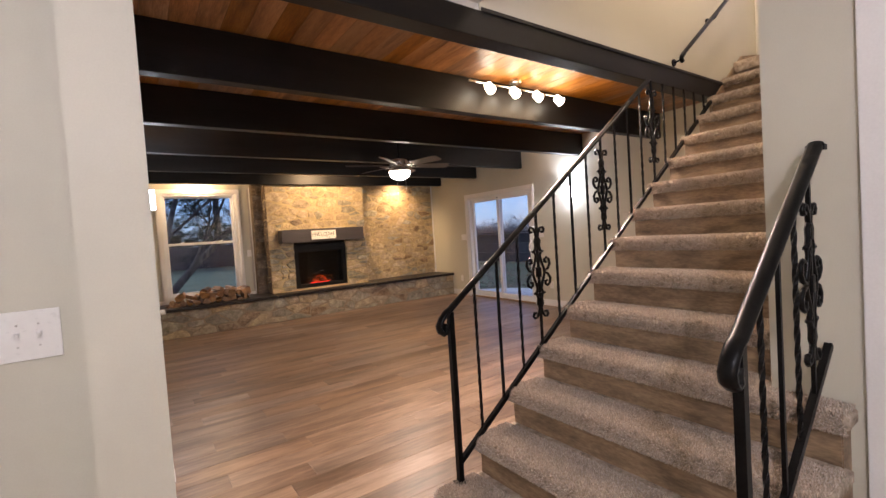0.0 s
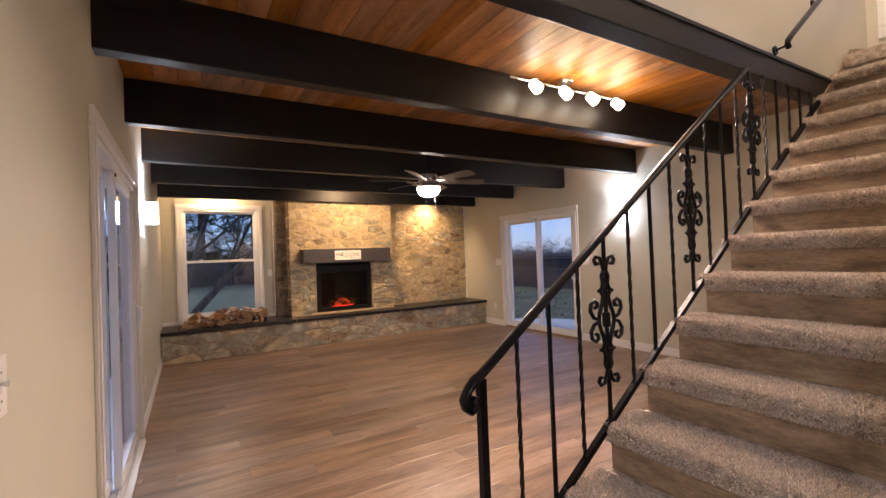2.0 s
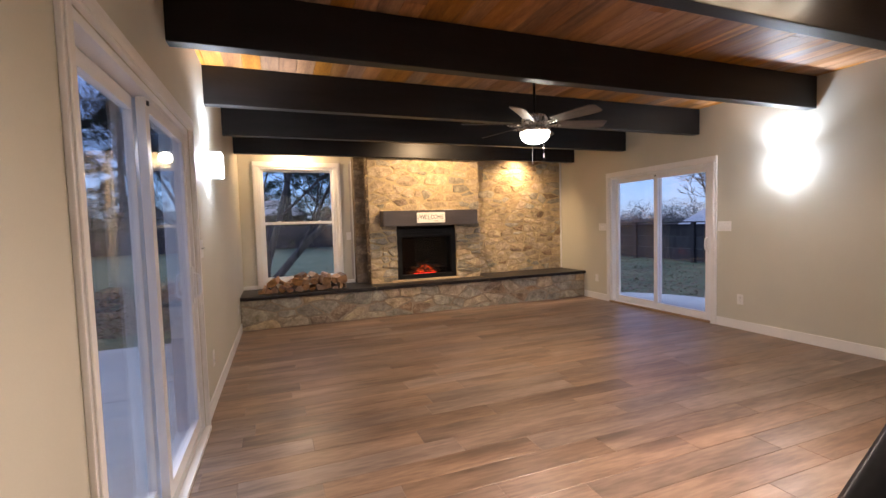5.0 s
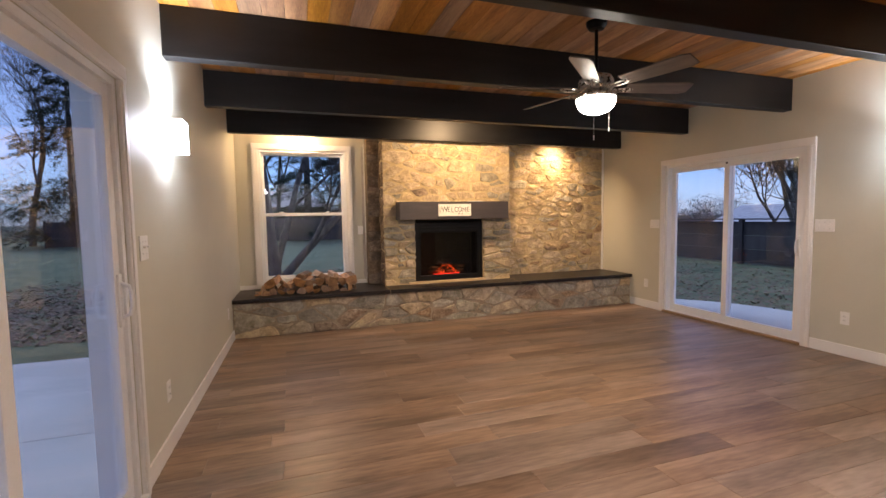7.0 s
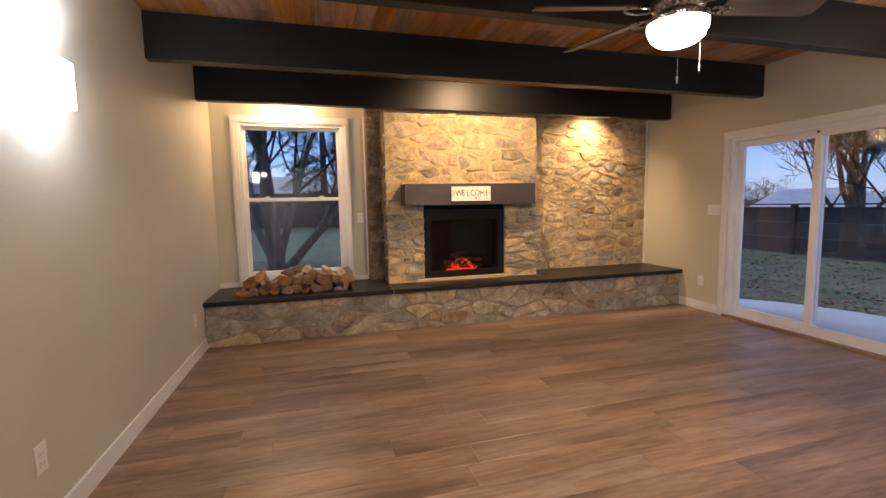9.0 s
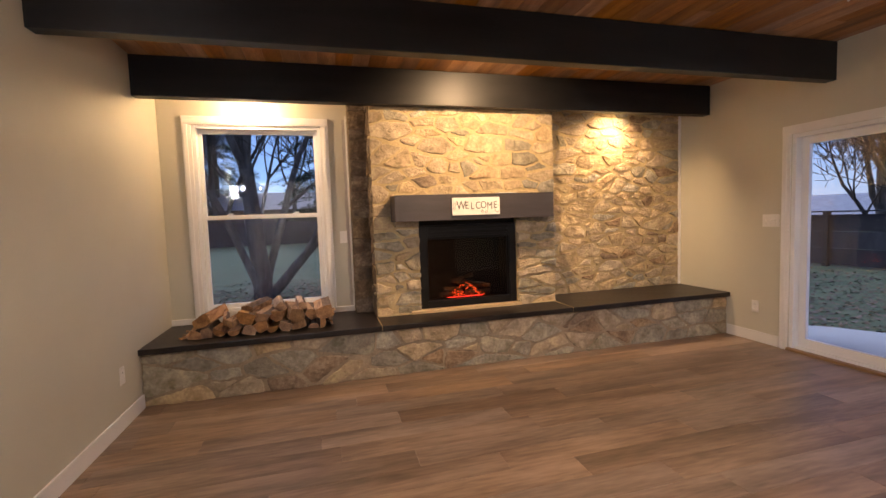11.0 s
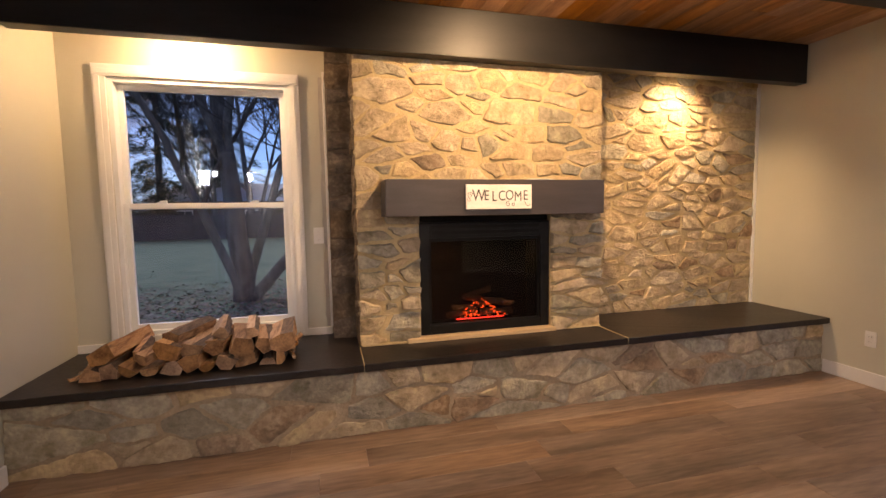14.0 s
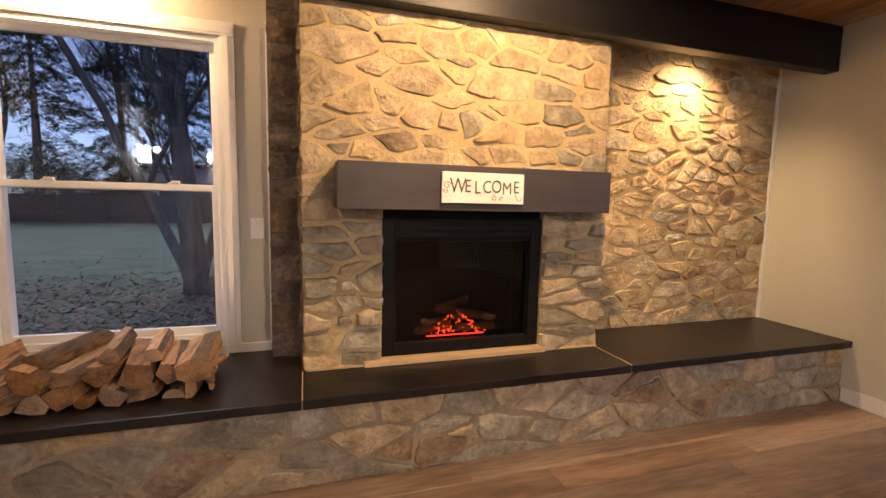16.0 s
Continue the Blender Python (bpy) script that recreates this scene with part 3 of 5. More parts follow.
part("mortar_ledge", boxes([((OX0 - 0.10, CY - 0.055, HZ + 0.0005), (OX1 + 0.02, CY + 0.07, HZ + 0.028))], 0.004), PALEWOOD, hearth, "pale raw ledge under the fire")
part("mortar_line", boxes([((CX0 + 0.01, CY - 0.035, HZ + 0.0006), (CX1 - 0.01, CY - 0.0005, HZ + 0.012))], 0.003), MORTAR, hearth)

# mantel
mantel = thing("mantel", (1.962, 8.095, 1.312), "thick charcoal painted box mantel on the stone chimney", "mantel")
MD = CY - 8.095 + 0.01
part("front_board", boxes([((0, 0, 0), (1.518, 0.02, 0.23))], 0.003), MANTEL, mantel)
part("top_board", boxes([((0.0, 0.0202, 0.21), (1.518, MD, 0.2298))], 0.003), MANTEL, mantel)
part("bottom_board", boxes([((0.0, 0.0202, 0.0002), (1.518, MD, 0.02))], 0.003), MANTEL, mantel)
for ex in (0.0002, 1.4978):
    part("end_board", boxes([((ex, 0.0204, 0.0203), (ex + 0.02, MD, 0.2097))], 0.002), MANTEL, mantel)
paper = bmesh.new()
box(paper, (0.95, 0.05, 0.2305), (1.17, 0.16, 0.2345)), box(paper, (0.98, 0.03, 0.235), (1.12, 0.12, 0.238))
tagged(link("paper", paper, PLATE, loc=(1.962, 8.095, 1.312)), "loose white paper lying on the mantel", "paper")

# welcome sign
sign = thing("welcome_sign", (2.47, 8.0945, 1.352), "distressed white wooden sign reading WELCOME on the mantel front", "sign")
part("board", boxes([((0, -0.018, 0), (0.452, -0.001, 0.156))], 0.002), SIGN_WHITE, sign)


def lettering(text, size, x, z, y, parent, material, stretch=1.0):
    cu = bpy.data.curves.new("letters", "FONT")
    cu.body, cu.size, cu.extrude, cu.align_x = text, size, 0.0012, "CENTER"
    tmp = bpy.data.objects.new("letters", cu)
    me = bpy.data.meshes.new_from_object(tmp)
    bpy.data.objects.remove(tmp)
    me.materials.append(material)
    ob = new("lettering", me)
    ob.parent = parent
    ob.matrix_basis = pose(x, y, z, 90) @ Matrix.Diagonal((stretch, 1, 1, 1))
    return ob


for i, (ch, dz) in enumerate(zip("WELCOME", (0, 0.004, -0.002, 0.002, 0.005, -0.003, 0.004))):
    lettering(ch, 0.092 if i else 0.106, 0.083 + 0.053 * i + (0.006 if i > 4 else 0), 0.052 + dz, -0.0195, sign, INK, 0.8)


def spiral(bm, cx, cz, r, turns, start, y, thick, flip=1):
    pts = [(cx + flip * r * (1 - 0.75 * s / 20) * math.cos(start + turns * 2 * math.pi * s / 20), y, cz + r * (1 - 0.75 * s / 20) * math.sin(start + turns * 2 * math.pi * s / 20)) for s in range(21)]
    return sweep(bm, pts, thick, 5)



for spec in ((0.026, 0.088, 0.020, 1.3, 0.3, -0.0190, 0.0018), (0.020, 0.062, 0.014, 1.2, 2.0, -0.0190, 0.0015), (0.285, 0.030, 0.017, 1.3, 1.2, -0.0190, 0.0018), (0.318, 0.028, 0.013, 1.2, 1.9, -0.0190, 0.0015, -1)):
    part("flourish", spiral(bmesh.new(), *spec), INK, sign)
part("flourish", sweep(bmesh.new(), [(0.40 + 0.008 * s, -0.019, 0.05 - 0.035 * math.sin(s * 0.5)) for s in range(6)], 0.0016, 5), INK, sign)

# electric fire
fire = thing("electric_fireplace", (OX0, 8.36, HZ + 0.028), "black electric fireplace insert with glowing embers", "fireplace")
W, Hh = OX1 - OX0, 0.79
bm = bmesh.new()
for a, b in (((0.004, 0, 0.002), (0.075, 0.05, Hh)), ((W - 0.075, 0, 0.002), (W - 0.004, 0.05, Hh)), ((0.075, 0, Hh - 0.11), (W - 0.075, 0.05, Hh)), ((0.075, 0, 0.002), (W - 0.075, 0.05, 0.07))):
    box(bm, a, b, 0.004)
part("frame", bm, BLACKMETAL, fire)
part("header_panel", boxes([((0.004, 0.03, Hh + 0.0005), (W - 0.004, 0.06, 0.88))], 0.003), BLACKMETAL, fire)
part("inner_bead", boxes([((0.075, 0.018, 0.0705), (0.09, 0.05, Hh - 0.1105)), ((W - 0.09, 0.018, 0.0705), (W - 0.075, 0.05, Hh - 0.1105)), ((0.09, 0.018, Hh - 0.135), (W - 0.09, 0.05, Hh - 0.1105))], 0.003), IRON, fire)
part("louvre", boxes([((0.09, -0.004, Hh - 0.045), (W - 0.09, -0.0005, Hh - 0.02)), ((0.09, -0.004, Hh - 0.085), (W - 0.09, -0.0005, Hh - 0.06))], 0.001), IRON, fire)
bm = bmesh.new()
box(bm, (0.076, 0.24, 0.03), (W - 0.076, 0.25, Hh - 0.06)), box(bm, (0.06, 0.05, 0.03), (0.074, 0.24, Hh - 0.06)), box(bm, (W - 0.074, 0.05, 0.03), (W - 0.06, 0.24, Hh - 0.06))
box(bm, (0.076, 0.052, 0.03), (W - 0.076, 0.24, 0.045)), box(bm, (0.076, 0.052, Hh - 0.075), (W - 0.076, 0.24, Hh - 0.062))
part("firebox", bm, BLACKMETAL, fire)
g = part("glass", boxes([((0.09, 0.038, 0.071), (W - 0.09, 0.042, Hh - 0.136))]), FIREGLASS, fire)
rng = random.Random(8)
LOGM = surface("charred_fire_log", (0.05, 0.025, 0.015), (0.30, 0.19, 0.11), 14, 0.9, 0.8, 70, depth=0.006)
for x0, x1, y, z, tilt in ((0.22, 0.46, 0.13, 0.11, 0.02), (0.48, 0.74, 0.12, 0.11, 0.0), (0.30, 0.62, 0.18, 0.15, 0.06), (0.36, 0.70, 0.15, 0.20, -0.07), (0.42, 0.58, 0.19, 0.25, 0.05)):
    bm = bmesh.new()
    pts = [(x0 + (x1 - x0) * s / 8, y + 0.01 * noise.noise(Vector((s * 0.8, z * 30, 1))), z + tilt * (s / 8 - 0.5) + 0.008 * noise.noise(Vector((s, z * 20, 5)))) for s in range(9)]
    sweep(bm, pts, lambda s: 0.026 * (0.85 + 0.2 * math.sin(s * 9)), 8)
    part("log", bm, LOGM, fire, "charred imitation log")
PALELOG = surface("pale_imitation_log", (0.22, 0.13, 0.06), (0.46, 0.30, 0.15), 18, 0.9, 0.8, 70, depth=0.006)
for x0, x1, z in ((0.255, 0.345, 0.165), (0.655, 0.735, 0.175)):
    bm = bmesh.new()
    sweep(bm, [(x0 + (x1 - x0) * s / 5, 0.085 + 0.004 * math.sin(s * 2), z + 0.004 * math.sin(s * 1.7)) for s in range(6)], lambda s: 0.019 * (0.9 + 0.15 * math.sin(s * 5)), 8)
    part("log", bm, PALELOG, fire, "pale barkless imitation log end")
for k in range(95):
    a, r = rng.uniform(-1, 1), rng.random()
    px, pz = W / 2 - 0.01 + a * 0.2 * (1 - 0.3 * r), 0.085 + r * r * 0.14 * (1 - abs(a) * 0.7)
    bm = bmesh.new()
    s = rng.uniform(0.0016, 0.0050)
    bmesh.ops.create_icosphere(bm, subdivisions=1, radius=s, matrix=Matrix.Translation((px, 0.085 + rng.random() * 0.05, pz)) @ Matrix.Diagonal((rng.uniform(0.8, 2.2), 0.8, rng.uniform(0.8, 3.2), 1)))
    part("ember", bm, EMBER, fire, "glowing orange ember")
part("ember_strip", boxes([((0.29, 0.088, 0.072), (0.66, 0.094, 0.079))]), EMBERLINE, fire, "red glowing strip under the logs")

# ---------------------------------------------------------------- windows and sliding doors


def casing(parent, x0, x1, z0, z1, w=0.075, sill=False):
    for a, b in (((x0 - w, -0.018, z0), (x0, -0.0005, z1)), ((x1, -0.018, z0), (x1 + w, -0.0005, z1)), ((x0 - w, -0.022, z1 + 0.0005), (x1 + w, -0.0005, z1 + w))):
        part("casing", boxes([(a, b)], 0.004), TRIM, parent)
        lo = (a[0] + 0.012, -0.026, a[2] + (0.0 if a[2] < z1 else 0.012))
        hi = (b[0] - 0.03 if b[2] <= z1 else b[0] - 0.012, a[1] - 0.0005, b[2] - (0 if b[2] <= z1 else 0.03))
        part("casing_moulding", boxes([(lo, hi)], 0.003), TRIM, parent)


def sash(parent, x0, x1, z0, z1, y0, y1, w, name="sash", wb=None):
    wb = wb or w
    s = part(name, boxes([((x0, y0, z0), (x0 + w, y1, z1)), ((x1 - w, y0, z0), (x1, y1, z1)), ((x0 + w, y0, z0), (x1 - w, y1, z0 + wb)), ((x0 + w, y0, z1 - w), (x1 - w, y1, z1))], 0.003), VINYL, parent, "white vinyl sash")
    ym = (y0 + y1) / 2
    gl = part("pane", boxes([((x0 + w - 0.003, ym - 0.003, z0 + wb - 0.003), (x1 - w + 0.003, ym + 0.003, z1 - w + 0.003))]), GLASS, s, "clear glass pane")
    gl.visible_shadow = False
    return s


def sliding_door(name, m, label, width, handle_x, fixed_first):
    d = new(name)
    d.matrix_basis = m
    tagged(d, label, "sliding door", kind="structure")
    casing(d, 0, width, 0, DOOR_H)
    J = 0.035
    part("jamb", boxes([((0.0005, 0.002, 0.0), (J, T, DOOR_H - 0.0005)), ((width - J, 0.002, 0), (width - 0.0005, T, DOOR_H - 0.0005)), ((J, 0.002, DOOR_H - J), (width - J, T, DOOR_H - 0.0005))], 0.002), VINYL, d)
    part("track_sill", boxes([((J, 0.01, 0.0), (width - J, T, 0.03)), ((J, 0.03, 0.03), (width - J, 0.036, 0.042)), ((J, 0.085, 0.03), (width - J, 0.091, 0.042))], 0.001), VINYL, d)
    part("threshold", boxes([((0.0, -0.035, 0.0005), (width, 0.009, 0.026))], 0.004), THRESH if not fixed_first else TRIM, d, "wooden threshold strip")
    mid = width / 2
    a, b = (J + 0.001, mid + 0.03), (mid - 0.03, width - J - 0.001)
    inner, outer = (b, a) if handle_x > mid else (a, b)
    s = sash(d, inner[0], inner[1], 0.043, DOOR_H - J - 0.002, 0.02, 0.058, 0.062, "sliding_panel", 0.075)
    sash(d, outer[0], outer[1], 0.043, DOOR_H - J - 0.002, 0.072, 0.110, 0.062, "fixed_panel", 0.075)
    bm = bmesh.new()
    box(bm, (handle_x - 0.017, 0.008, 0.86), (handle_x + 0.017, 0.0198, 1.10), 0.003)
    sweep(bm, [(handle_x, 0.01, 0.90), (handle_x, -0.022, 0.915), (handle_x, -0.03, 0.95), (handle_x, -0.03, 1.01), (handle_x, -0.022, 1.045), (handle_x, 0.01, 1.06)], 0.008, 8)
    part("handle", bm, VINYL, d, "white pull handle")
    part("latch_catch", boxes([((mid - 0.012, 0.012, DOOR_H - J - 0.035), (mid + 0.012, 0.0195, DOOR_H - J - 0.015))], 0.002), DARKSLOT, d)
    return d


DW = RD[1] - RD[0]
sliding_door("door_1", pose(XR, RD[1], 0, 0, 0, -90), "white vinyl sliding glass patio door onto a lawn", DW, DW - 0.066, False)
sliding_door("door_2", SKEW @ pose(XL, LD[0], 0, 0, 0, 90), "white vinyl sliding glass patio door onto concrete", DW, DW - 0.066, True)

win = new("window_1")
win.matrix_basis = pose(WX[0], YF, 0)
tagged(win, "white double-hung window above the hearth", "window", kind="structure")
ww = WX[1] - WX[0]
casing(win, 0, ww, HZ + 0.004, WX[3])
part("apron", boxes([((0, -0.016, HZ + 0.004), (ww, -0.0005, WX[2]))], 0.003), TRIM, win)
part("jamb", boxes([((0.0005, 0.001, WX[2]), (0.03, T, WX[3] - 0.0005)), ((ww - 0.03, 0.001, WX[2]), (ww - 0.0005, T, WX[3] - 0.0005)), ((0.03, 0.001, WX[3] - 0.03), (ww - 0.03, T, WX[3] - 0.0005)), ((0.03, 0.001, WX[2] + 0.0005), (ww - 0.03, T, WX[2] + 0.028))], 0.002), VINYL, win)
sash(win, 0.031, ww - 0.031, WX[2] + 0.029, 1.425, 0.03, 0.06, 0.036, "lower_sash", 0.04)
sash(win, 0.031, ww - 0.031, 1.385, WX[3] - 0.031, 0.065, 0.095, 0.034, "upper_sash", 0.04)
for lx in (0.26, ww - 0.26):
    bm = boxes([((lx - 0.028, 0.034, 1.4255), (lx + 0.028, 0.058, 1.433)), ((lx - 0.012, 0.026, 1.433), (lx + 0.03, 0.05, 1.443))], 0.002)
    part("sash_lock", bm, VINYL, win, "white sash lock")

# small window over the landing
lw = new("window_2")
lw.matrix_basis = pose(4.98, 1.93, 0, 0, 0, -90)
tagged(lw, "white framed window over the stair landing", "window", kind="structure")
casing(lw, 0, 0.78, 2.99, 4.2, 0.09)
part("window_sill", boxes([((-0.09, -0.02, 2.90), (0.87, -0.0005, 2.989))], 0.003), TRIM, lw)
sash(lw, 0.001, 0.779, 2.9905, 4.199, 0.03, 0.07, 0.05)

# ---------------------------------------------------------------- plates, sconces, fan, lamps


def wall_plate(name, m, gangs, label, outlet=False, tall=0.118, extra=0.0):
    p = new(name)
    p.matrix_basis = m
    tagged(p, label, "outlet" if outlet else "light switch")
    w = 0.046 * gangs + 0.026 + extra
    part("plate", boxes([((-w / 2, -0.006, -tall / 2), (w / 2, -0.0005, tall / 2))], 0.002), PLATE, p)
    for g in range(gangs):
        cx = (g - (gangs - 1) / 2) * 0.046
        if outlet:
            for dz in (-0.02, 0.02):
                part("socket", boxes([((cx - 0.017, -0.0085, dz - 0.014), (cx + 0.017, -0.0062, dz + 0.014))], 0.004), PLATE, p)
                part("slot", boxes([((cx - 0.008, -0.0092, dz - 0.005), (cx - 0.006, -0.0086, dz + 0.005)), ((cx + 0.006, -0.0092, dz - 0.005), (cx + 0.008, -0.0086, dz + 0.005))]), DARKSLOT, p)
        else:
            part("toggle_collar", boxes([((cx - 0.006, -0.0075, -0.013), (cx + 0.006, -0.0062, 0.013))], 0.001), PLATE, p)
            bm = boxes([((cx - 0.0042, -0.022, -0.001), (cx + 0.0042, -0.0076, 0.010))], 0.002)
            part("toggle", bm, PLATE, p, "white toggle lever")
            for dz in (-0.03, 0.03):
                bm = bmesh.new()
                cyl(bm, (cx, -0.0072, dz), (cx, -0.0061, dz), 0.003, seg=8)
                part("screw", bm, CHROME, p)
    return p


L, R, F = 90, -90, 0
wall_plate("light_switch", pose(-0.362, 2.0, 1.113), 2, "white double toggle switch on the hall wall", tall=0.138, extra=0.022)
wall_plate("light_switch", SKEW @ pose(XL, 2.11, 1.11, 0, 0, L), 2, "white double toggle switch beside the wall end", tall=0.128)
wall_plate("light_switch", SKEW @ pose(XL, 5.24, 1.20, 0, 0, L), 2, "white double toggle switch under the sconce", tall=0.125)
wall_plate("light_switch", pose(1.548, YF, 1.18), 1, "white single toggle switch between window and stone")
wall_plate("light_switch", pose(XR, 7.545, 1.20, 0, 0, R), 3, "white triple switch beside the sliding door")
wall_plate("light_switch", pose(XR, 5.455, 1.20, 0, 0, R), 3, "white triple switch beside the sliding door")
for y in (5.51, 7.70):
    wall_plate("wall_outlet", SKEW @ pose(XL, y, 0.35, 0, 0, L), 1, "white double socket low on the wall", True)
for y in (5.26, 7.69):
    wall_plate("wall_outlet", pose(XR, y, 0.35, 0, 0, R), 1, "white double socket low on the wall", True)


def sconce(m):
    s = new("wall_sconce")
    s.matrix_basis = m
    tagged(s, "white lit glass box sconce, open above and below", "wall lamp", "wall sconces")
    part("backplate", boxes([((-0.055, -0.016, -0.09), (0.055, -0.0005, 0.06))], 0.004), CHROME, s, "brushed metal backplate")
    bm = bmesh.new()
    x, y0, y1, z0, z1, t = 0.07, -0.118, -0.0165, -0.09, 0.10, 0.005
    box(bm, (-x, y0, z0), (x, y0 + t, z1)), box(bm, (-x, y0 + t, z0), (-x + t, y1, z1)), box(bm, (x - t, y0 + t, z0), (x, y1, z1))
    part("shade", bm, SHADE, s, "lit white glass shade")
    bm = bmesh.new()
    cyl(bm, (0, -0.0165, -0.03), (0, -0.07, -0.03), 0.012)
    part("arm", bm, CHROME, s)
    return s


sconce(SKEW @ pose(XL, 5.72, 1.84, 0, 0, L)), sconce(pose(XR, 4.76, 1.81, 0, 0, R))

fan = thing("ceiling_fan", (2.73, 5.26, 0), "dark ceiling fan with six walnut blades and a lit opal bowl", "ceiling fan")
part("canopy", lathe(bmesh.new(), [(0.02, 2.60), (0.05, 2.605), (0.068, 2.63), (0.07, 2.654)]), IRON, fan, smooth=False)
bm = bmesh.new()
cyl(bm, (0, 0, 2.28), (0, 0, 2.61), 0.012)
part("downrod", bm, IRON, fan)
part("motor", lathe(bmesh.new(), [(0.03, 2.30), (0.10, 2.285), (0.118, 2.255), (0.118, 2.21), (0.10, 2.185), (0.07, 2.18)]), CHROME, fan, "nickel motor housing")
part("light_kit", lathe(bmesh.new(), [(0.06, 2.1795), (0.128, 2.165), (0.138, 2.15), (0.135, 2.135)]), CHROME, fan)
part("bowl", lathe(bmesh.new(), [(0.132, 2.134), (0.130, 2.11), (0.115, 2.075), (0.085, 2.05), (0.04, 2.035), (0.004, 2.03)]), GLOBE, fan, "lit opal glass bowl", True)
for k in range(6):
    a = radians(105 + 60 * k)
    bm = bmesh.new()
    n = 10
    up, dn = [], []
    for s in range(n + 1):
        u = s / n
        r = 0.21 + 0.46 * u
        hw = 0.052 + 0.016 * u if u < 0.93 else 0.05
        for sgn in (-1, 1):
            p = Vector((r, sgn * hw, 2.212 - sgn * hw * 0.28))
            up.append(bm.verts.new(p + Vector((0, 0, 0.004)))), dn.append(bm.verts.new(p - Vector((0, 0, 0.004))))
    for s in range(n):
        i = 2 * s
        bm.faces.new((up[i], up[i + 2], up[i + 3], up[i + 1])), bm.faces.new((dn[i], dn[i + 1], dn[i + 3], dn[i + 2]))
        bm.faces.new((up[i], dn[i], dn[i + 2], up[i + 2])), bm.faces.new((up[i + 1], up[i + 3], dn[i + 3], dn[i + 1]))
    bm.faces.new((up[0], up[1], dn[1], dn[0])), bm.faces.new((up[-1], up[-2], dn[-2], dn[-1]))
    bl = part("blade", bm, BLADE, fan, "dark walnut blade")
    bl.matrix_basis = pose(0, 0, 0, 0, 0, math.degrees(a))
    bm = bmesh.new()
    for sgn in (-1, 1):
        sweep(bm, [(0.09, 0, 2.205), (0.13, sgn * 0.02, 2.195), (0.18, sgn * 0.035, 2.196), (0.22, sgn * 0.03, 2.198), (0.25, sgn * 0.012, 2.200)], 0.006, 6)
    part("blade_iron", bm, CHROME, bl, "curved nickel blade bracket")
for px, length in ((-0.11, 0.28), (0.01, 0.22)):
    bm = bmesh.new()
    cyl(bm, (px, -0.125, 2.14), (px, -0.125, 2.14 - length), 0.0016, seg=6)
    ch = part("pull_chain", bm, CHROME, fan)
    bm = bmesh.new()
    cyl(bm, (px, -0.125, 2.14 - length), (px, -0.125, 2.14 - length - 0.03), 0.005, 0.003, 8)
    part("chain_end", bm, TRIM, ch)

bar = thing("track_light", (2.9, 3.25, 2.57), "bar of four lit spot heads beside the black beam", "track light")
bm = bmesh.new()
cyl(bm, (-0.62, -0.03, 0.01), (0.46, -0.03, 0.01), 0.008)
part("rail", bm, CHROME, bar, "brushed metal rail")
part("mounting_plate", lathe(bmesh.new(), [(0.05, 0.055), (0.055, 0.06), (0.055, 0.083)], (-0.08, -0.03, 0)), CHROME, bar)
bm = bmesh.new()
cyl(bm, (-0.08, -0.03, 0.008), (-0.08, -0.03, 0.056), 0.008)
part("stem", bm, CHROME, bar)
for k in range(4):
    hx = -0.43 + 0.29 * k
    h = part("head", cyl(bmesh.new(), (hx, -0.034, 0.012), (hx + 0.01, -0.05, -0.02), 0.016, 0.026), CHROME, bar, "nickel lamp head")
    bm = bmesh.new()
    d = Vector((0.35 * (k - 1) * 0.4, -0.75, -0.8)).normalized()
    p = Vector((hx + 0.008, -0.045, -0.012))
    cyl(bm, p, p + d * 0.075, 0.034, 0.040, 16)
    part("shade", bm, SPOTGLASS, h, "lit frosted glass shade")
    bm = bmesh.new()
    cyl(bm, p + d * 0.045, p + d * 0.05, 0.040, 0.041, 16)
    part("ring", bm, CHROME, h)

for px, py, pz in ((0.775, 8.52, 2.435), (4.53, 8.40, 2.525), (2.78, 7.34, 2.625)):
    dl = thing("downlight", (px, py, pz), "small round lit downlight hidden behind a beam", "downlight", "downlights")
    part("housing", lathe(bmesh.new(), [(0.05, 0.0), (0.055, 0.004), (0.055, 2.654 - pz)]), TRIM, dl)
    part("lens", lathe(bmesh.new(), [(0.036, -0.004), (0.04, -0.0005)]), PUCK, dl)

# ---------------------------------------------------------------- stair
RISE, RUN, X0, Z0 = 0.1855, 0.246, 0.984, 0.092     # nosing of the lowest tread
SY0, SYW, SY1 = 0.755, 1.002, 2.10                  # open right side, wall side, open left side
NSTEP = 15
stair = structure("staircase", boxes([((X0 + 0.039 + RUN * k, SYW if k > 3 else SY0 + 0.02, 0.0), (X0 + 0.039 + RUN * (k + 1), SY1 - 0.03, Z0 + RISE * k - 0.07)) for k in range(NSTEP - 1)]), RISERWOOD,
                  "carpeted stair with wood-faced risers", "staircase")


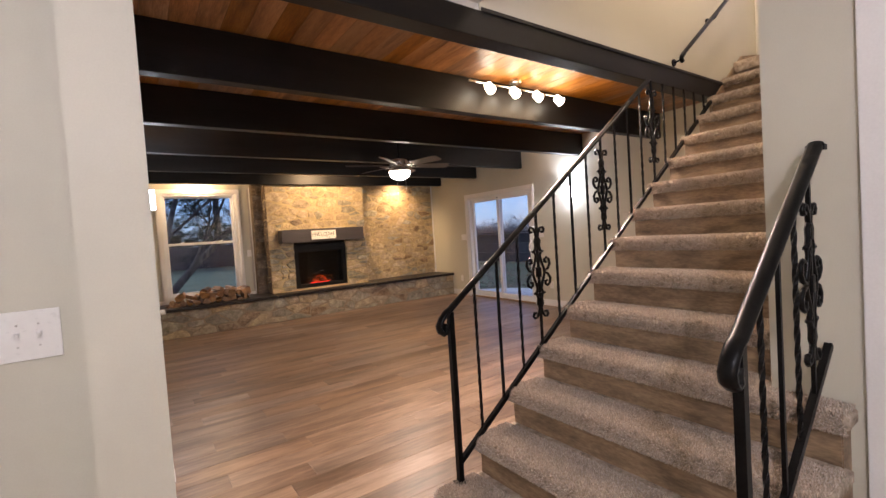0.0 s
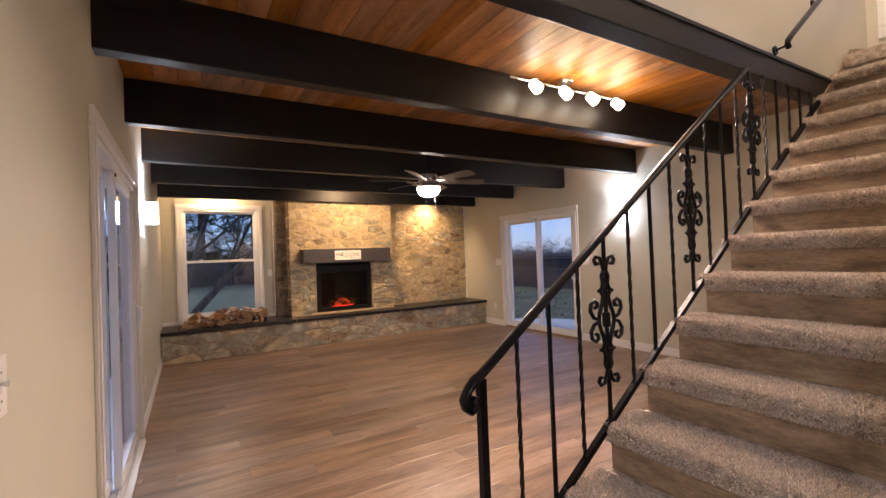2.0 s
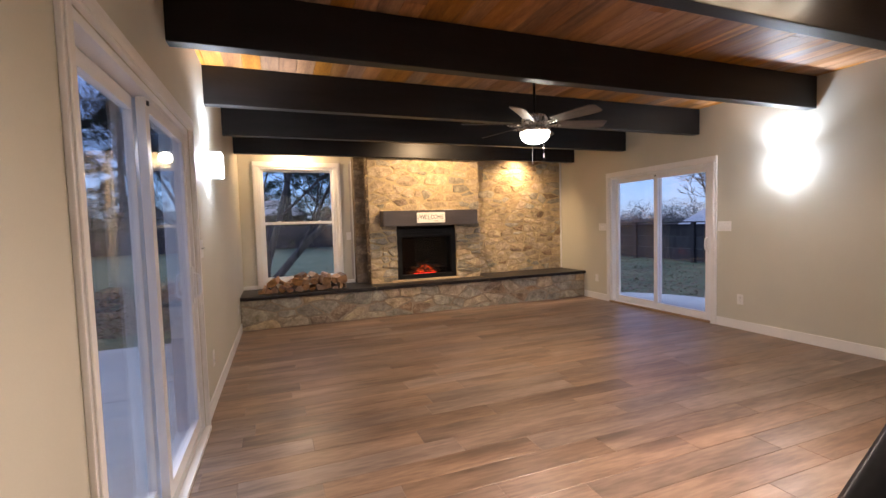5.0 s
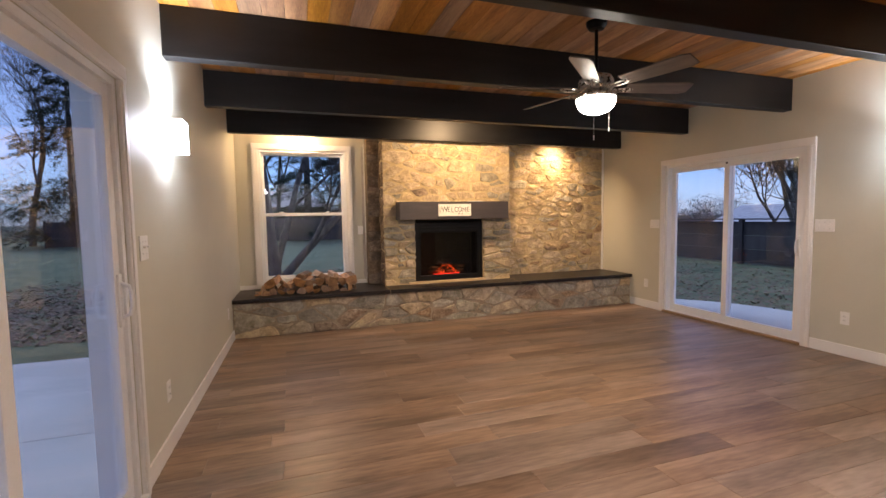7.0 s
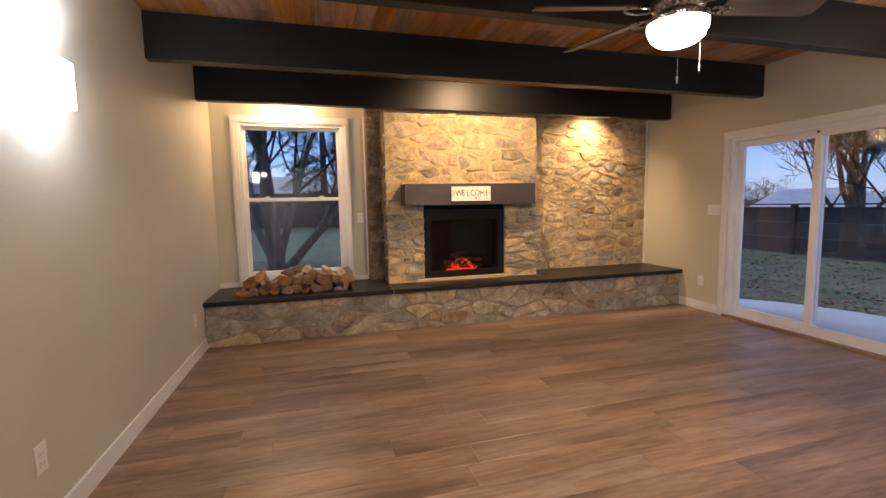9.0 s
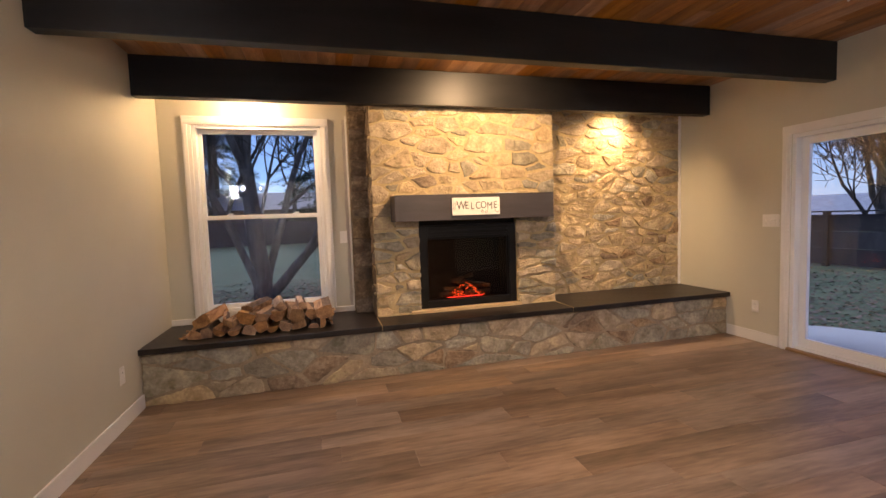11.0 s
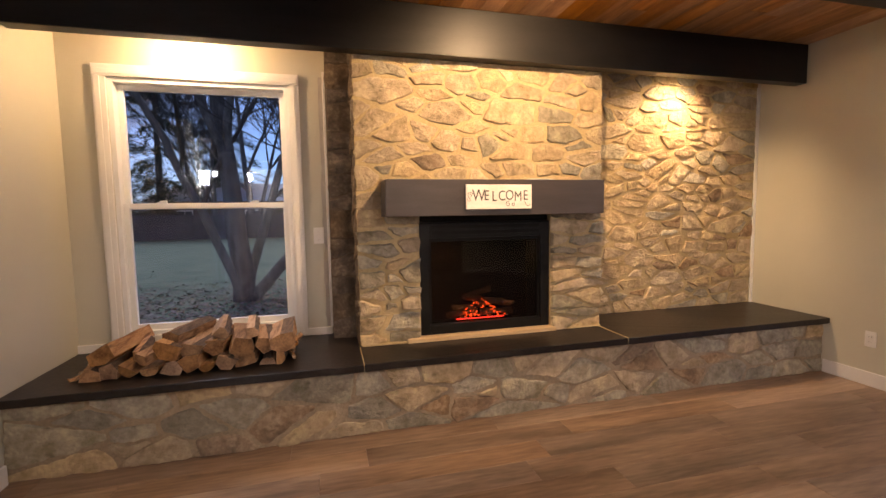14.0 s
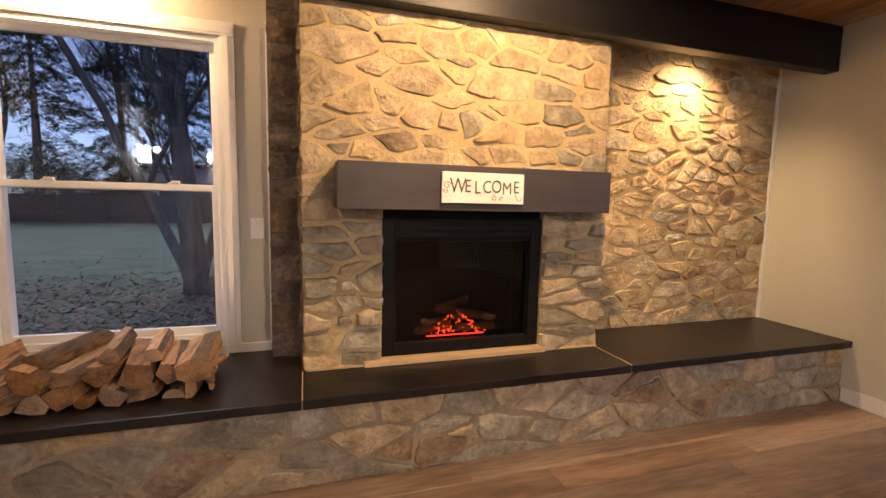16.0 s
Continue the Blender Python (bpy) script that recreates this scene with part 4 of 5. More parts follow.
def tread_mesh(y0, y1, seed):
    """A carpeted tread with a full round nosing that also wraps the open end; local x runs up the stair from the nosing."""
    bm = bmesh.new()
    th, depth = 0.066, RUN + 0.05
    prof = [(depth, 0.0), (0.16, 0.0), (0.08, 0.001), (0.035, 0.0)]
    for k in range(1, 9):
        a = math.pi * k / 8
        prof.append((0.030 - 0.030 * math.sin(a), -th / 2 + th / 2 * math.cos(a)))
    prof += [(0.05, -th), (depth, -th)]
    ny = 44
    rows = []
    for j in range(ny + 1):
        s = j / ny
        y = y0 + (y1 - y0) * s
        e = min(s, 1 - s) * (y1 - y0)
        k = 1.0 if e > 0.025 else 0.55 + 0.45 * math.sqrt(max(0, 1 - (1 - e / 0.025) ** 2))
        row = []
        for u, v in prof:
            q = Vector((u, y, v))
            wob = 0.0035 * noise.noise(q * 22 + Vector((seed, 0, 0))) + 0.002 * noise.noise(q * 70)
            row.append(bm.verts.new(((u + wob + (1 - k) * 0.02), y, -th / 2 + (v + th / 2) * k + wob)))
        rows.append(row)
    for a, b in zip(rows, rows[1:]):
        for i in range(len(prof) - 1):
            bm.faces.new((a[i], b[i], b[i + 1], a[i + 1]))
    bm.faces.new(rows[0]), bm.faces.new(rows[-1][::-1])
    bmesh.ops.recalc_face_normals(bm, faces=bm.faces)
    return bm


def tufts(y0, y1, seed, count):
    """Short yarn loops standing on the tread and round its nosing."""
    r = np.random.RandomState(seed)
    th = 0.066
    n = count
    y = r.uniform(y0 + 0.004, y1 - 0.004, n)
    s = r.uniform(0, 1, n) ** 1.0 * (0.21 + 0.10)
    top = s < 0.21
    ang = (s - 0.21) / 0.10 * np.pi
    bx = np.where(top, 0.03 + s, 0.030 - 0.030 * np.sin(ang))
    bz = np.where(top, 0.0, -th / 2 + th / 2 * np.cos(ang))
    nx = np.where(top, 0.0, -np.sin(ang))
    nz = np.where(top, 1.0, np.cos(ang))
    length = r.uniform(0.006, 0.013, n)
    lean = r.normal(0, 0.32, (n, 3))
    base = np.stack([bx, y, bz], 1)
    d = np.stack([nx, np.zeros(n), nz], 1) + lean
    d /= np.linalg.norm(d, axis=1)[:, None]
    side = np.cross(d, r.normal(0, 1, (n, 3)))
    side /= np.linalg.norm(side, axis=1)[:, None]
    w = r.uniform(0.0011, 0.002, n)[:, None]
    v = np.stack([base - d * 0.002 - side * w, base - d * 0.002 + side * w, base + d * length[:, None] + side * w * 0.7, base + d * length[:, None] - side * w * 0.7], 1).reshape(-1, 3)
    me = bpy.data.meshes.new("pile")
    me.from_pydata(v.tolist(), [], np.arange(4 * n).reshape(-1, 4).tolist())
    me.materials.append(TUFT)
    return me


wide, narrow = tread_mesh(SY0, SY1, 1), tread_mesh(SYW, SY1, 2)
first_w = part("carpet_tread", wide, CARPET, stair, "beige-grey shaggy carpet tread", True, loc=(X0, 0, Z0))
first_n = part("carpet_tread", narrow, CARPET, stair, "beige-grey shaggy carpet tread", True, loc=(X0 + RUN * 4, 0, Z0 + RISE * 4))
pile_w, pile_n = tufts(SY0, SY1, 3, 30000), tufts(SYW, SY1, 4, 24000)
pile_far = tufts(SYW, SY1, 5, 9000)
for k in range(NSTEP - 1):
    loc = (X0 + RUN * k, 0, Z0 + RISE * k)
    if k not in (0, 4):
        ob = new("carpet_tread", (first_w if k < 4 else first_n).data)
        ob.parent, ob.location = stair, loc
    ob = new("carpet_pile", pile_w if k < 4 else pile_n if k < 9 else pile_far)
    ob.parent, ob.location = stair, loc
    ob["kind"] = "stuff"
    y0 = SYW if k > 3 else SY0 + 0.022
    if k:
        part("riser", boxes([((X0 + RUN * k + 0.033, y0 + 0.001, Z0 + RISE * (k - 1) + 0.001), (X0 + RUN * k + 0.0385, SY1 - 0.028, Z0 + RISE * k - 0.066))]), RISERWOOD, stair, "brown wood-faced riser")
part("riser", boxes([((X0 + 0.024, SY0 + 0.022, 0.0), (X0 + 0.0295, SY1 - 0.028, Z0 - 0.065))]), RISERWOOD, stair, "brown wood-faced riser")
zl = Z0 + RISE * (NSTEP - 1)
part("landing", boxes([((X0 + RUN * (NSTEP - 1), SYW, zl - 0.1), (4.979, 2.088, zl))], 0.02), CARPET, stair, "carpeted upper landing")
bm = bmesh.new()
sk = [(3.95, 2.27), (4.6, 2.77), (4.978, 2.85), (4.978, 2.60), (4.45, 2.5), (3.95, 2.1)]
f = bm.faces.new([bm.verts.new((x, 2.0885, z)) for x, z in sk])
r = bmesh.ops.extrude_face_region(bm, geom=[f])
bmesh.ops.translate(bm, vec=(0, -0.015, 0), verts=[v for v in r["geom"] if isinstance(v, bmesh.types.BMVert)])
bmesh.ops.recalc_face_normals(bm, faces=bm.faces)
part("skirting", bm, RISERWOOD, stair, "brown skirting along the wall")

# ---------------------------------------------------------------- wrought-iron railings
SLOPE = RISE / RUN


def ornament(parent, x, zc, grow=1.19):
    """A cast panel of C-scrolls on both sides of a bar, about 0.45 m high."""
    bm = bmesh.new()
    for f in (-1, 1):
        for up in (-1, 1):
            # small end curls
            sweep(bm, [(x + f * px, 0, zc + up * pz) for px, pz in ((0.004, 0.165), (0.010, 0.19), (0.022, 0.212), (0.038, 0.216), (0.046, 0.204), (0.040, 0.190), (0.028, 0.192))], 0.0065, 6, flat=1.3)
            # long leg that flares towards the middle
            sweep(bm, [(x + f * px, 0, zc + up * pz) for px, pz in ((0.006, 0.165), (0.014, 0.15), (0.010, 0.125), (0.016, 0.105), (0.032, 0.098))], 0.007, 6, flat=1.3)
            sweep(bm, [(x + f * px, 0, zc + up * pz) for px, pz in ((0.022, 0.10), (0.012, 0.08), (0.018, 0.055), (0.032, 0.02), (0.036, 0.0))], 0.0065, 6, flat=1.3)
            # big side scroll
            sweep(bm, [(x + f * px, 0, zc + up * pz) for px, pz in ((0.036, 0.004), (0.058, 0.012), (0.072, 0.034), (0.068, 0.058), (0.052, 0.068), (0.040, 0.060), (0.042, 0.046), (0.052, 0.044))], 0.0065, 6, flat=1.3)
    box(bm, (x - 0.012, -0.010, zc - 0.025), (x + 0.012, 0.010, zc + 0.025), 0.004)
    box(bm, (x - 0.011, -0.009, zc + 0.12), (x + 0.011, 0.009, zc + 0.165), 0.004), box(bm, (x - 0.011, -0.009, zc - 0.165), (x + 0.011, 0.009, zc - 0.12), 0.004)
    bmesh.ops.scale(bm, vec=(grow * 1.08, 1.0, grow), space=Matrix.Translation((-x, 0, -zc)), verts=bm.verts)
    return part("ornament", bm, IRON, parent, "cast scroll ornament", True)


def baluster(parent, x, z0, z1, twisted):
    bm = bmesh.new()
    if twisted:
        n = max(6, int((z1 - z0) / 0.016))
        sweep(bm, [(x, 0, z0 + (z1 - z0) * s / n) for s in range(n + 1)], 0.0085, square=True, twist=0.42)
    else:
        sweep(bm, [(x, 0, z0), (x, 0, z1)], 0.0085, square=True)
    return part("baluster", bm, IRON, parent, "twisted iron bar" if twisted else "")


def railing(y, newel_x, x_end_hand, x_end_bot, hand0, bot0, count, step, top_limit, label, newel_z, hooks, steep=1.0):
    r = thing("stair_railing", (newel_x, y, 0), label, "railing", "stair railings")
    hand = lambda x: hand0 + SLOPE * 0.975 * steep * x
    bot = lambda x: bot0 + SLOPE * 0.985 * steep * x
    bm = bmesh.new()
    sweep(bm, [(0, 0, newel_z), (0, 0, hand(0) - 0.012)], 0.019, square=True)
    box(bm, (-0.028, -0.028, newel_z), (0.028, 0.028, newel_z + 0.006))
    part("newel", bm, IRON, r)
    # handrail: flat bar with rounded top and a curled foot
    line = [(x_end_hand * s / 6, 0, hand(x_end_hand * s / 6)) for s in range(7)]
    bm = bmesh.new()
    start = [(-0.052, 0, hand(0) - 0.040), (-0.025, 0, hand(0) - 0.012)]
    lead = [(-0.012, 0, hand(0) - 0.098), (-0.004, 0, hand(0) - 0.078), (-0.014, 0, hand(0) - 0.062), (-0.030, 0, hand(0) - 0.064), (-0.036, 0, hand(0) - 0.082), (-0.030, 0, hand(0) - 0.104), (-0.046, 0, hand(0) - 0.112), (-0.064, 0, hand(0) - 0.098), (-0.071, 0, hand(0) - 0.072)]
    whole = lead[3:] + start + line
    sweep(bm, whole, 0.0135, 10, flat=1.75)
    part("handrail", bm, IRON, r, "black iron handrail with curled foot", True)
    bm = bmesh.new()
    sweep(bm, [(0, 0, bot(0)), (x_end_bot, 0, bot(x_end_bot))], 0.016, square=True)
    part("bottom_rail", bm, IRON, r)
    for k in range(1, count + 1):
        x = step * k
        if bot(x) > top_limit or x > x_end_bot:
            break
        z1 = min(hand(x) - 0.008, top_limit)
        baluster(r, x, bot(x), z1, k % 2 == 1)
        if k % 4 == 0 and z1 - bot(x) > 0.5:
            ornament(r, x, (bot(x) + z1) / 2 + hooks)
    return r


left = railing(2.072, 1.125, 1.86, 2.84, 0.948, 0.185, 18, 0.158, 2.318, "black wrought-iron stair railing with twisted bars and scrolls", Z0, 0.035)
short = railing(0.825, 1.135, 0.64, 0.712, 1.005, 0.25, 4, 0.137, 9, "short black wrought-iron railing ending at the wall", Z0, 0.0, 1.13)
part("end_cap", boxes([((0.626, -0.026, 1.515), (0.66, 0.026, 1.535))], 0.004), IRON, short, "flared end of the handrail")
upper = thing("wall_handrail", (3.35, 2.0, 2.52), "black iron handrail on brackets on the stairwell wall", "handrail")
bm = bmesh.new()
sweep(bm, [(0.0, 0, -0.035), (-0.02, 0, -0.02), (-0.012, 0, 0.0), (0.02, 0, 0.03), (1.2, 0, 0.03 + 1.18 * SLOPE)], 0.016, 8)
part("rail", bm, IRON, upper, "", True)
for bx in (0.04, 0.62, 1.15):
    bm = bmesh.new()
    bz = 0.03 + (bx - 0.02) * SLOPE
    sweep(bm, [(bx, 0.0, bz - 0.015), (bx, 0.03, bz - 0.05), (bx, 0.085, bz - 0.055)], 0.008, 6)
    cyl(bm, (bx, 0.08, bz - 0.055), (bx, 0.0895, bz - 0.055), 0.028)
    part("bracket", bm, IRON, upper)

# ---------------------------------------------------------------- firewood on the hearth
rng = random.Random(21)


def split_log(x, z, r, length, yc, turn, yaw, kind):
    """A split billet lying front to back: a wedge or a half round with a rough bark side."""
    bm = bmesh.new()
    if kind == "block":
        w, h = r * rng.uniform(1.0, 1.35), r * rng.uniform(0.75, 1.0)
        outline = [(-w * rng.uniform(0.7, 1), -h * rng.uniform(0.8, 1)), (0, -h * rng.uniform(0.9, 1.1)), (w * rng.uniform(0.8, 1), -h * rng.uniform(0.7, 1)), (w * rng.uniform(0.85, 1.1), h * rng.uniform(0, 0.4)), (w * rng.uniform(0.1, 0.6), h * rng.uniform(0.8, 1.1)), (-w * rng.uniform(0.3, 0.8), h * rng.uniform(0.5, 1.0))]
    n = 5 if kind == "quarter" else 7
    arc = math.pi * (0.62 if kind == "quarter" else 0.95)
    if kind != "block":
        outline = [(0, 0)] if kind == "quarter" else []
        outline += [(r * math.cos(arc * k / (n - 1)) * rng.uniform(0.92, 1.08), r * math.sin(arc * k / (n - 1)) * rng.uniform(0.92, 1.08)) for k in range(n)]
    cx, cz = sum(p[0] for p in outline) / len(outline), sum(p[1] for p in outline) / len(outline)
    rings = []
    cuts = 7
    for j in range(cuts + 1):
        s = j / cuts
        k = 1 + 0.10 * noise.noise(Vector((s * 3, x * 9, z * 9)))
        ring = []
        for i, (a, b) in enumerate(outline):
            q = Vector(((a - cx) * k, (s - 0.5) * length, (b - cz) * k))
            q += Vector((noise.noise(q * 30 + Vector((x * 7, 0, 0))), 0.6 * noise.noise(q * 40), noise.noise(q * 30 + Vector((0, 9, z)))) ) * 0.006
            ring.append(bm.verts.new(q))
        rings.append(ring)
    m = len(outline)
    for a, b in zip(rings, rings[1:]):
        for i in range(m):
            f = bm.faces.new((a[i], a[(i + 1) % m], b[(i + 1) % m], b[i]))
            bark = i in (0, 3) if kind == "block" else 2 <= i < m - 2
            f.material_index = 2 if bark else 0
    for ring, rev in ((rings[0], True), (rings[-1], False)):
        c = bm.verts.new(sum((v.co for v in ring), Vector()) / m + Vector((0, rng.uniform(-0.004, 0.004), 0)))
        for i in range(m):
            f = bm.faces.new((ring[(i + 1) % m], ring[i], c) if rev else (ring[i], ring[(i + 1) % m], c))
            f.material_index = 1
    bmesh.ops.recalc_face_normals(bm, faces=bm.faces)
    bm.transform(pose(0, 0, 0, 0, turn, yaw))
    low = min(v.co.z for v in bm.verts)
    ob = link("firewood_log", bm, [WOOD_SPLIT, WOOD_END, BARK])
    ob.location = (x, yc, z - low)
    return tagged(ob, "split firewood log with rough bark, stacked on the hearth", "firewood", "firewood stack")


x = 0.33
while x < 1.36:
    r = rng.uniform(0.044, 0.054)
    split_log(x, HZ, r, rng.uniform(0.36, 0.42), 8.31 + rng.uniform(-0.015, 0.015), rng.uniform(-25, 25) + rng.choice((0, 90, 180)), rng.uniform(-5, 5), rng.choice(("block", "block", "half")))
    x += r * 2.05
x = 0.42
while x < 1.33:
    r = rng.uniform(0.050, 0.066)
    split_log(x, HZ + 0.074, r, rng.uniform(0.38, 0.44), 8.32 + rng.uniform(-0.025, 0.025), rng.uniform(-30, 30) + rng.choice((0, 180)), rng.uniform(-12, 12), rng.choice(("block", "block", "quarter")))
    x += r * 1.95
x = 0.78
while x < 1.25:
    r = rng.uniform(0.036, 0.046)
    split_log(x, HZ + 0.155, r, rng.uniform(0.34, 0.40), 8.36 + rng.uniform(-0.02, 0.02), rng.uniform(-30, 30), rng.uniform(-16, 16), "block")
    x += r * 4.2
for k in range(16):
    split_log(0.24 + rng.random() * 0.16, HZ, rng.uniform(0.012, 0.02), rng.uniform(0.08, 0.2), 8.2 + rng.random() * 0.15, rng.uniform(0, 360), rng.uniform(-60, 60), "quarter")
for k in range(8):
    split_log(1.335 + rng.random() * 0.05, HZ + 0.012 * k, rng.uniform(0.012, 0.022), rng.uniform(0.2, 0.3), 8.26 + rng.random() * 0.06, rng.uniform(0, 360), rng.uniform(-20, 20), "quarter")

# ---------------------------------------------------------------- floor planks
PLANKS = {}
rng = random.Random(31)
floor_ob = bpy.data.objects["floor"]


def plank(x0, x1, y0, y1):
    key = (round(x1 - x0, 3), round(y1 - y0, 3))
    if key not in PLANKS:
        w, d, c = x1 - x0, y1 - y0, 0.0022
        vs = [(0.0004, 0.0004, -0.011), (w - 0.0004, 0.0004, -0.011), (w - 0.0004, d - 0.0004, -0.011), (0.0004, d - 0.0004, -0.011)]
        vs += [(x, y, -0.0012) for x, y, _ in vs] + [(c, c, 0), (w - c, c, 0), (w - c, d - c, 0), (c, d - c, 0)]
        fs = [(8, 9, 10, 11)] + [(a + i, a + (i + 1) % 4, a + 4 + (i + 1) % 4, a + 4 + i) for a in (0, 4) for i in range(4)]
        me = bpy.data.meshes.new("plank")
        me.from_pydata(vs, [], fs)
        me.materials.append(FLOORWOOD)
        PLANKS[key] = me
    ob = new("plank", PLANKS[key])
    ob.parent, ob.location = floor_ob, (x0, y0, 0)


PW, PL = 0.18, 1.22
row = 0
y = HY
while y < 8.02:
    y1 = min(y + PW, 8.02)
    if y > 1.95:
        lo, hi = XL - 0.08, XR
    else:
        lo, hi = HX, SX
    x = lo - ((row * 0.41) % PL if row % 3 else (row * 0.73 + 0.2) % PL)
    while x < hi:
        a, b = max(x, lo), min(x + PL, hi)
        if b - a > 0.02:
            plank(a, b, y, y1)
        x += PL
    y, row = y1, row + 1

# ---------------------------------------------------------------- outdoors
GZ = -0.16
bm = bmesh.new()
bmesh.ops.create_grid(bm, x_segments=1, y_segments=1, size=600)
for v in bm.verts:
    v.co.z = GZ
structure("ground", bm, GRASS, "dull green lawn with fallen leaves at dusk", "ground")


def slab(name, pts, z0, z1, label):
    bm = bmesh.new()
    f = bm.faces.new([bm.verts.new((x, y, z0)) for x, y in pts])
    r = bmesh.ops.extrude_face_region(bm, geom=[f])
    bmesh.ops.translate(bm, vec=(0, 0, z1 - z0), verts=[v for v in r["geom"] if isinstance(v, bmesh.types.BMVert)])
    bmesh.ops.recalc_face_normals(bm, faces=bm.faces)
    structure(name, bm, CONCRETE, label, "pavement")


arc = [(XR + T + 1.7 * math.sin(radians(a)), 6.5 - 2.1 * math.cos(radians(a))) for a in range(0, 181, 12)]
slab("patio_round", arc, GZ - 0.05, -0.06, "rounded pale concrete door slab")
slab("patio_near", [(-0.185, 1.0), (-0.185, 6.08), (-3.6, 6.08), (-3.6, 1.0)][::-1], GZ - 0.05, -0.07, "pale concrete patio slab")
slab("patio_far", [(-0.185, 6.092), (-0.185, 8.1), (-3.6, 8.1), (-3.6, 6.092)][::-1], GZ - 0.05, -0.072, "pale concrete patio slab")

# fallen leaves
r = np.random.RandomState(2)


def leaf_litter(name, n, x0, x1, y0, y1, keep, label):
    p = np.stack([r.uniform(x0, x1, n), r.uniform(y0, y1, n), np.full(n, GZ + 0.012)], 1)
    p = p[keep(p[:, 0], p[:, 1])]
    n = len(p)
    a = r.uniform(0, 6.28, n)
    s = r.uniform(0.018, 0.045, n)
    u = np.stack([np.cos(a), np.sin(a), r.uniform(-0.5, 0.5, n)], 1) * s[:, None]
    w = np.stack([-np.sin(a), np.cos(a), r.uniform(-0.5, 0.5, n)], 1) * s[:, None] * 0.7
    v = np.stack([p - u, p - w * 0.9, p + u, p + w], 1).reshape(-1, 3)
    v[:, 2] = np.maximum(v[:, 2], GZ + 0.003)
    me = bpy.data.meshes.new(name)
    me.from_pydata(v.tolist(), [], np.arange(4 * n).reshape(-1, 4).tolist())
    me.materials.append(LEAFLIT)
    tagged(new(name, me), label, "leaves", kind="stuff")


leaf_litter("leaf_litter", 22000, 6.6, 14, 1, 16, lambda x, y: r.uniform(0, 1, len(x)) < np.clip(1.2 - (x - 6.6) / 7, 0.15, 1), "brown fallen leaves on the lawn")
leaf_litter("leaf_litter", 60000, -5.5, 5, 9.2, 19, lambda x, y: r.uniform(0, 1, len(x)) < np.clip(1.6 - (y - 9) / 4.8, 0.02, 1), "brown fallen leaves under the tree")
leaf_litter("leaf_litter", 2500, -10, -3.7, 1, 12, lambda x, y: x < 0, "brown fallen leaves beyond the patio")


def fence(name, p, q, height, label):
    """Board-on-board fence with posts and a cap rail from p to q."""
    p, q = Vector((*p, GZ)), Vector((*q, GZ))
    d = q - p
    ob = thing(name, p, label, "fence", rz=math.degrees(math.atan2(d.y, d.x)))
    n = int(d.length / 2.4)
    for k in range(n + 1):
        x = d.length * k / n
        part("post", boxes([((x - 0.06, -0.06, 0), (x + 0.06, 0.06, height + 0.05))], 0.006), FENCEWOOD, ob)
    for z in (0.05, height * 0.36, height * 0.68):
        for k in range(n):
            a, b = d.length * k / n + 0.061, d.length * (k + 1) / n - 0.061
            part("board", boxes([((a, -0.02, z), (b, 0.012, z + height * 0.315))], 0.004), FENCEWOOD, ob)
    part("cap_rail", boxes([((0, -0.07, height + 0.051), (d.length, 0.07, height + 0.085))], 0.004), FENCEWOOD, ob)
    return ob


fence("garden_fence", (13.1, 0.0), (13.1, 34.0), 1.25, "dark stained horizontal board garden fence")
fence("garden_fence", (-14.0, 36.0), (13.0, 36.0), 1.6, "dark stained board fence far behind the lawn")


def limb(segs, start, heading, length, radius, depth, rng, spread, taper=0.62):
    n = 5
    pts, rads = [Vector(start)], [radius]
    h = Vector(heading).normalized()
    wob = 0.04 if radius > 0.1 else 0.11
    for k in range(n):
        h = (h + Vector((rng.gauss(0, wob), rng.gauss(0, wob), rng.gauss(0.03, 0.07)))).normalized()
        pts.append(pts[-1] + h * length / n)
        rads.append(max(0.007, radius * (1 - (1 - taper) * (k + 1) / n)))
    segs.append((pts, rads))
    if depth <= 0:
        return
    for k in range(rng.randint(2, 3) if depth > 1 else 3):
        at = rng.uniform(0.45, 1.0)
        i = min(n, max(1, round(at * n)))
        side = Vector((rng.gauss(0, 1), rng.gauss(0, 1), rng.gauss(0.25, 0.6))).normalized()
        limb(segs, pts[i], (h + side * spread).normalized(), length * rng.uniform(0.55, 0.8), rads[i] * rng.uniform(0.5, 0.72), depth - 1, rng, spread)
    limb(segs, pts[-1], h, length * 0.75, rads[-1], depth - 1, rng, spread)


def tubes(name, segs, material, parent, seg_big=8):
    vs, fs = [], []
    for pts, rads in segs:
        n = seg_big if rads[0] > 0.04 else 4 if rads[0] > 0.012 else 3
        base = len(vs)
        for i, (p, rr) in enumerate(zip(pts, rads)):
            d = (pts[min(i + 1, len(pts) - 1)] - pts[max(i - 1, 0)]).normalized()
            u = d.cross(Vector((0.3, 0.9, 0.2))).normalized()
            w = d.cross(u)
            for k in range(n):
                a = 2 * math.pi * k / n
                vs.append(p + (u * math.cos(a) + w * math.sin(a)) * rr)
        for i in range(len(pts) - 1):
            for k in range(n):
                a = base + i * n
                fs.append((a + k, a + (k + 1) % n, a + n + (k + 1) % n, a + n + k))
    me = bpy.data.meshes.new(name)
    me.from_pydata([tuple(v) for v in vs], [], fs)
    me.materials.append(material)
    me.polygons.foreach_set("use_smooth", [True] * len(me.polygons))
    ob = new(name, me)
    ob.parent = parent
    return ob


